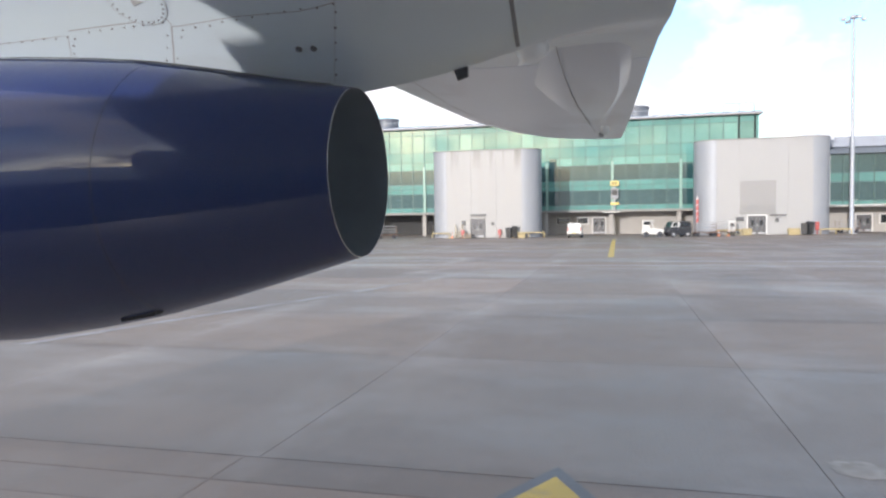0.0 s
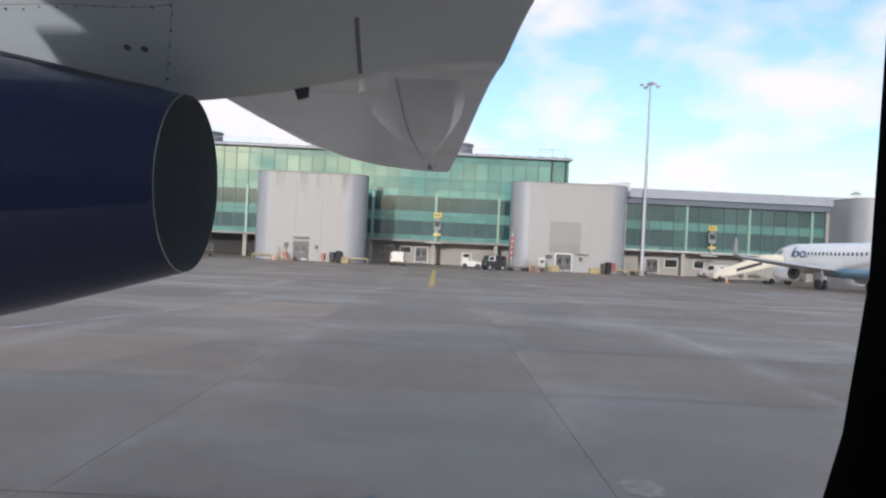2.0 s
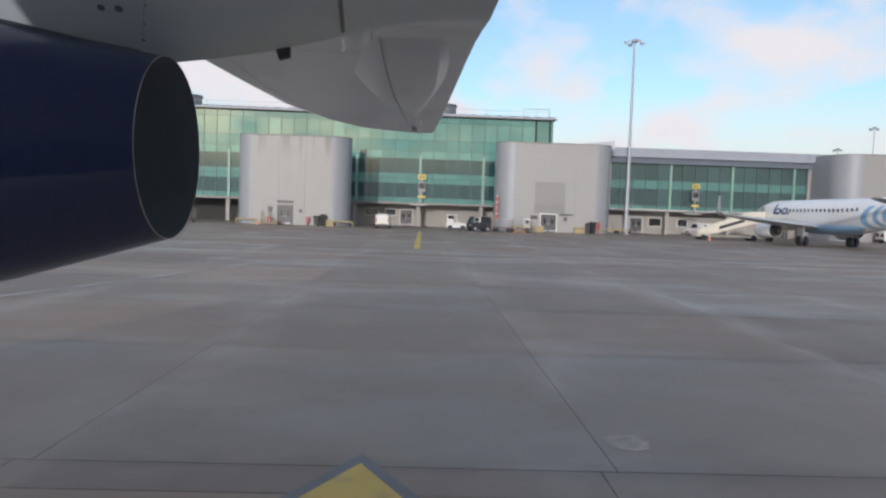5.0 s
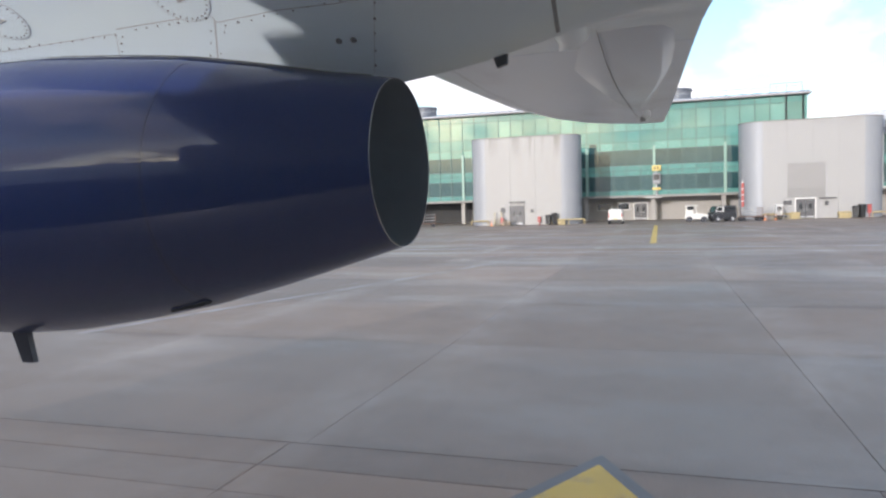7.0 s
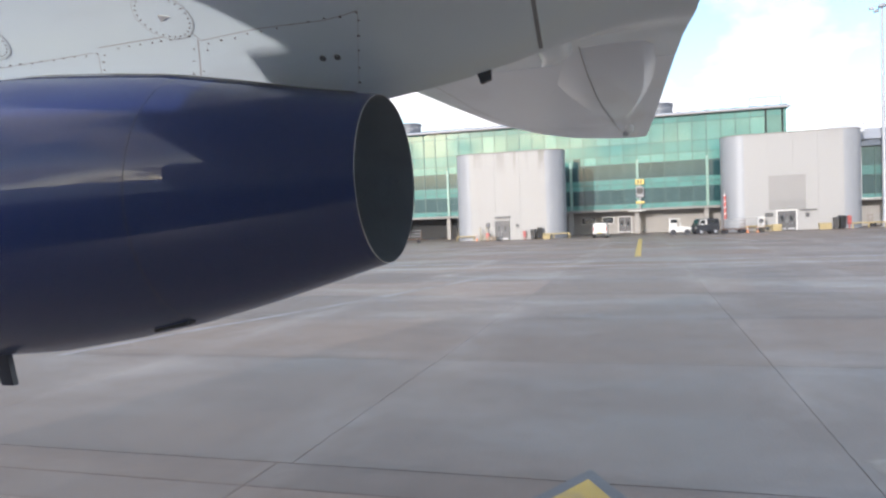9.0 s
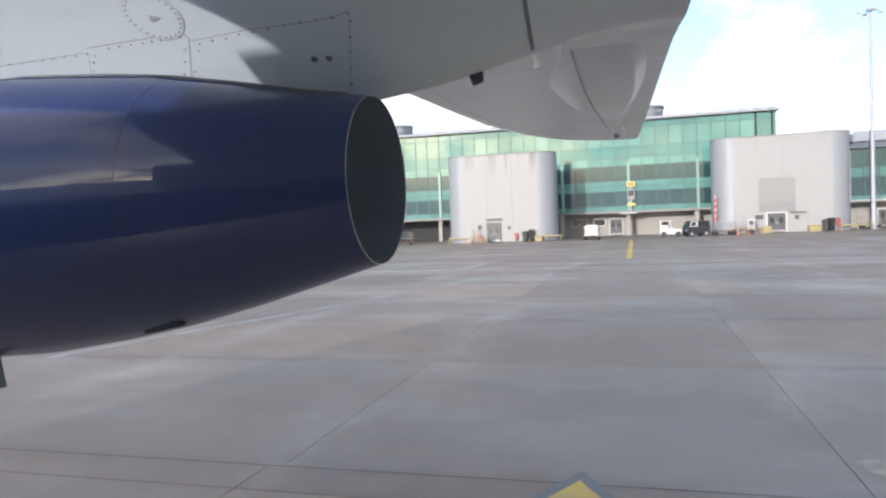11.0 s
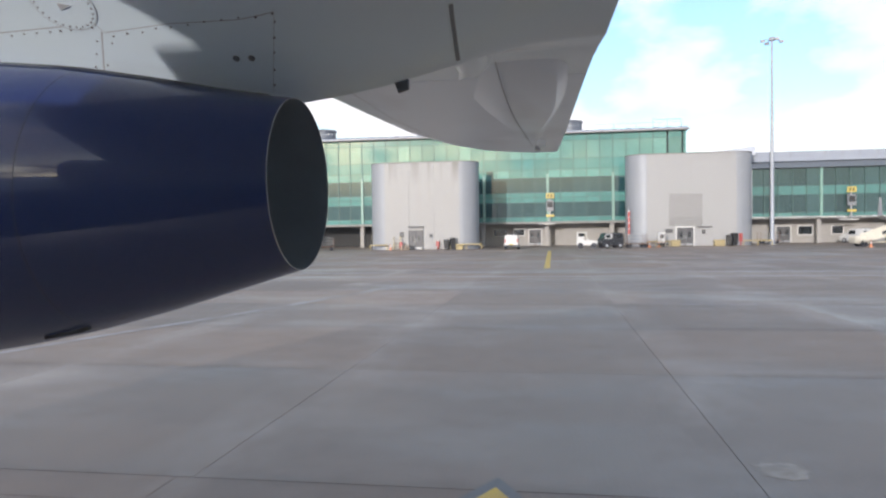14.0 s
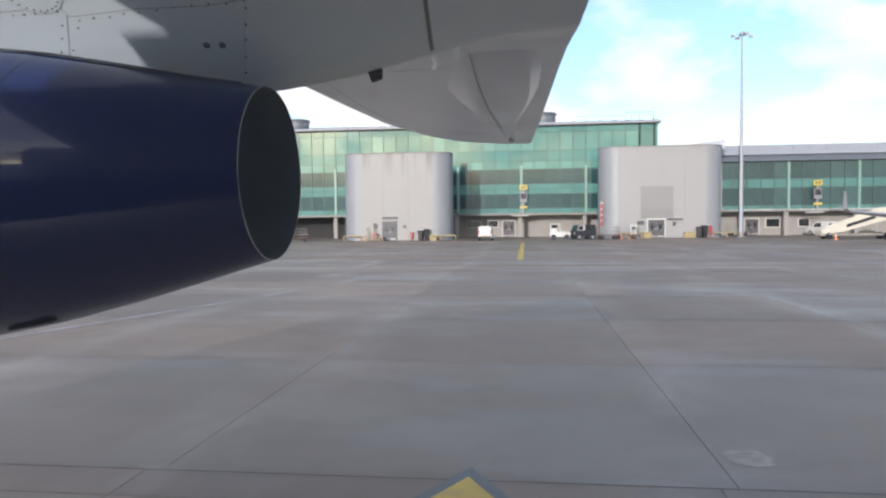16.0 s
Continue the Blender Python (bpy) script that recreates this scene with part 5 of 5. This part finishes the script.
def stand_sign(x):
    s = thing("stand_sign", "yellow stand number board over a grey docking display on the facade", "stand sign", (x, 97.3, 0), group="stand signs")
    part("pole", box(-.08, .08, .2, .36, 3.3, 7.3), "steel", s)
    part("number_board", box(-.55, .55, 0, .1, 6.6, 7.3, .02), "sign_yellow", s, "yellow stand number board")
    for dx in (-.22, .18):
        part("number_bar", box(dx - .12, dx + .12, -.012, -.002, 6.75, 7.15), "sign_dark", s)
    part("display", box(-.5, .5, -.05, .3, 4.85, 6.3, .04), "display_grey", s, "grey docking display box")
    part("display_face", box(-.38, .38, -.065, -.052, 5.35, 6.1), "black", s)
    part("lower_board", box(-.55, .55, 0, .1, 4.05, 4.35, .02), "sign_yellow", s)
    part("lamp_arm", box(-1.6, .7, -.4, .1, 3.0, 3.12, .02), "pale_frame", s)
    part("lamp_stem", rod((0, 0, 3.1), (0, 0, 4.05), .05), "steel", s)


stand_sign(-0.38)
stand_sign(38.3)


# ---- small things along the towers ----
def barrier(x0, x1, y, z=.62):
    b = thing("safety_barrier", "low yellow tubular safety barrier at the wall", "barrier", (0, y, 0), group="barriers")
    part("rail", rod((x0, 0, z), (x1, 0, z), .09, seg=10), "yellow", b)
    n = max(2, int((x1 - x0) / 1.6) + 1)
    for i in range(n):
        x = x0 + (x1 - x0) * i / (n - 1)
        part("post", rod((x, 0, 0), (x, 0, z), .07, seg=8), "yellow", b)


def bollard_box(x, y, w=.9, h=.7):
    b = thing("grit_bin", "yellow grit bin at the foot of the wall", "bin", (x, y, 0), group="yellow bins")
    part("body", loft([[(-w / 2 * .9, -.3, 0), (w / 2 * .9, -.3, 0), (w / 2 * .9, .3, 0), (-w / 2 * .9, .3, 0)], [(-w / 2, -.36, h * .75), (w / 2, -.36, h * .75), (w / 2, .36, h * .75), (-w / 2, .36, h * .75)]]), "yellow", b)
    part("lid", loft([[(-w / 2 - .03, -.39, h * .76), (w / 2 + .03, -.39, h * .76), (w / 2 + .03, .39, h * .76), (-w / 2 - .03, .39, h * .76)], [(-w / 2 + .05, -.2, h), (w / 2 - .05, -.2, h), (w / 2 - .05, .3, h), (-w / 2 + .05, .3, h)]]), "yellow", b)


def wheelie_bin(x, y, turn=0, h=1.1):
    b = thing("wheelie_bin", "dark wheeled rubbish bin by the tower", "bin", (x, y, 0), turn, group="dark bins")
    part("body", loft([[(-.25, -.25, .08), (.25, -.25, .08), (.25, .25, .08), (-.25, .25, .08)], [(-.32, -.34, h), (.32, -.34, h), (.32, .34, h), (-.32, .34, h)]]), "black", b)
    part("lid", loft([[(-.35, -.37, h + .003), (.35, -.37, h + .003), (.35, .4, h + .003), (-.35, .4, h + .003)], [(-.3, -.3, h + .1), (.3, -.3, h + .1), (.3, .36, h + .14), (-.3, .36, h + .14)]]), "black", b)
    for s in (-.22, .22):
        part("wheel", rod((s - .03, .26, .1), (s + .03, .26, .1), .1, seg=12), "rubber", b)


def cone(x, y, h=.75):
    c = thing("traffic_cone", "orange traffic cone with a white band", "traffic cone", (x, y, 0), group="cones")
    part("base", box(-.2, .2, -.2, .2, 0, .05, .01), "orange", c)
    part("cone_body", rod((0, 0, .05), (0, 0, h), .14, .03, 14), "orange", c, smooth=50)
    part("band", rod((0, 0, h * .5), (0, 0, h * .72), .098, .067, 14), "van_white", c, smooth=50)


def power_unit(x, y):
    p = thing("ground_unit", "white service cabinet with a dark panel", "service cabinet", (x, y, 0))
    part("cabinet", box(-.42, .42, -.3, .3, .12, 1.75, .04), "van_white", p)
    part("plinth", box(-.46, .46, -.34, .34, 0, .12), "parapet", p)
    part("dark_panel", box(-.22, .22, -.315, -.302, 1.05, 1.45), "black", p)
    part("door_line", box(-.36, .36, -.308, -.302, .2, .9), "pale_frame", p)


def hydrant_post(x, y, h=1.3):
    p = thing("fire_point", "red fire point post on the apron edge", "fire point", (x, y, 0), group="fire points")
    part("post", rod((0, 0, 0), (0, 0, h * .6), .06), "red", p)
    part("extinguisher_box", box(-.2, .2, -.16, .16, h * .35, h, .04), "red", p)


def banner(x, y):
    b = thing("striped_marker", "tall red marker with thin white bands at the tower corner", "marker", (x, y, 0))
    for i in range(8):
        z = 1.55 + (i // 2) * .74 + (i % 2) * .62
        h = .62 if i % 2 == 0 else .12
        part("red_band" if i % 2 == 0 else "white_band", outline([(-.15, z - .06), (.15, z + .06), (.15, z + .06 + h), (-.15, z - .06 + h)], -.03, .03, "y"), "red" if i % 2 == 0 else "pale_frame", b)
    part("post", rod((0, .06, 0), (0, .06, 4.9), .05), "steel", b)


def wall_box(x, y, z, w, h, material="door_grey", label="small grey box on the tower wall"):
    b = thing("wall_box", label, "wall box", (x, y, z), group="wall boxes")
    part("box", box(-w / 2, w / 2, -.14, -.004, -h / 2, h / 2, .02), material, b)
    part("conduit", rod((0, -.05, -h / 2 - .5), (0, -.05, -h / 2), .025, seg=6), "steel", b)


def steps_frame(x, y):
    s = thing("work_platform", "small yellow work steps beside the tower door", "work steps", (x, y, 0))
    for i in range(3):
        part("step", box(-.4, .4, -.5 + i * .3, -.2 + i * .3, .25 + i * .3, .3 + i * .3), "yellow", s)
    for dx in (-.42, .42):
        part("side_frame", add_rod(add_rod(bmesh.new(), (dx, -.5, 0), (dx, .4, 1.0), .035, seg=6), (dx, .4, 0), (dx, .4, 1.7), .035, seg=6), "yellow", s)
        part("hand_rail", rod((dx, -.3, 1.2), (dx, .4, 1.7), .03, seg=6), "yellow", s)


barrier(-22.6, -20.4, 84.4)
barrier(-12.4, -8.6, 84.5)
barrier(22.9, 26.2, 89.2)
barrier(11.6, 14.4, 88.9)
steps_frame(-19.2, 84.3)
wall_box(-18.7, 85.1, 1.9, .5, .6)
wall_box(-15.0, 85.1, 1.75, .35, .4)
wall_box(18.4, 89.98, 1.75, .4, .5)
wall_box(14.3, 89.98, 1.9, .9, .5)
hydrant_post(-14.1, 84.8, 1.05)
hydrant_post(-18.6, 84.2, 1.0)
hydrant_post(22.6, 89.3, 1.5)
wheelie_bin(-12.95, 84.4)
wheelie_bin(-12.2, 84.6, 12, 1.3)
wheelie_bin(21.2, 89.2, -8, 1.2)
wheelie_bin(21.9, 89.4, 10, 1.4)
bollard_box(20.1, 89.3, 1.3, .75)
bollard_box(-11.3, 84.3, .9, .55)
bollard_box(14.9, 88.8, 1.0, .8)
power_unit(13.05, 87.6)
cone(11.2, 84.6)
cone(12.3, 85.0)
cone(32.2, 77.2, .8)
cone(-19.9, 83.9)
banner(9.5, 90.4)


def pallet_stack(x, y, n, turn=0.0):
    p = thing("pallet_stack", "small stack of worn wooden pallets by the wall", "pallets", (x, y, 0), turn, group="pallet stacks")
    for k in range(n):
        z = k * .15
        for i in range(5):
            part("slat", box(-.5, .5, -.42 + .19 * i, -.34 + .19 * i, z + .11, z + .14), "pallet", p)
        for i in (-.4, 0, .4):
            part("bearer", box(i - .05, i + .05, -.42, .42, z + .0, z + .108), "pallet", p)


def chock_rack(x, y):
    c = thing("chock_rack", "low yellow steel rack with black wheel chocks", "chock rack", (x, y, 0))
    part("frame", add_rod(add_rod(add_rod(bmesh.new(), (-.8, 0, .7), (.8, 0, .7), .035, seg=8), (-.8, 0, 0), (-.8, 0, .7), .035, seg=8), (.8, 0, 0), (.8, 0, .7), .035, seg=8), "yellow", c)
    part("tray", box(-.8, .8, -.2, .2, .25, .29), "yellow", c)
    for i in range(4):
        part("chock", outline([(-.12, .29), (.12, .29), (.04, .47), (-.04, .47)], -.62 + .36 * i, -.42 + .36 * i, "x"), "black", c)


pallet_stack(-18.0, 83.7, 4, 14)
chock_rack(12.7, 84.6)


def belt_loader(x, y, turn):
    b = thing("belt_loader", "dark grey belt loader parked behind the jet's tail", "belt loader", (x, y, 0), turn)
    part("chassis", outline([(-2.2, .35), (2.2, .35), (2.2, .8), (1.2, 1.0), (-2.2, .95)], -.85, .85, "y"), "display_grey", b)
    part("belt", outline([(-2.9, 1.15), (2.6, 1.75), (2.6, 1.95), (-2.9, 1.35)], -.4, .4, "y"), "black", b)
    for yy in (-.45, .42):
        part("belt_rail", outline([(-2.9, 1.2), (2.6, 1.8), (2.6, 2.1), (-2.9, 1.5)], yy, yy + .04, "y"), "display_grey", b)
    part("cab_guard", box(.3, 1.3, -.85, -.5, .95, 1.9, .05), "door_grey", b)
    for x0 in (-1.5, 1.5):
        for yy in (-.8, .8):
            part("wheel", rod((x0, yy - .12, .35), (x0, yy + .12, .35), .35, seg=18), "rubber", b)


belt_loader(66.2, 87.8, 8)
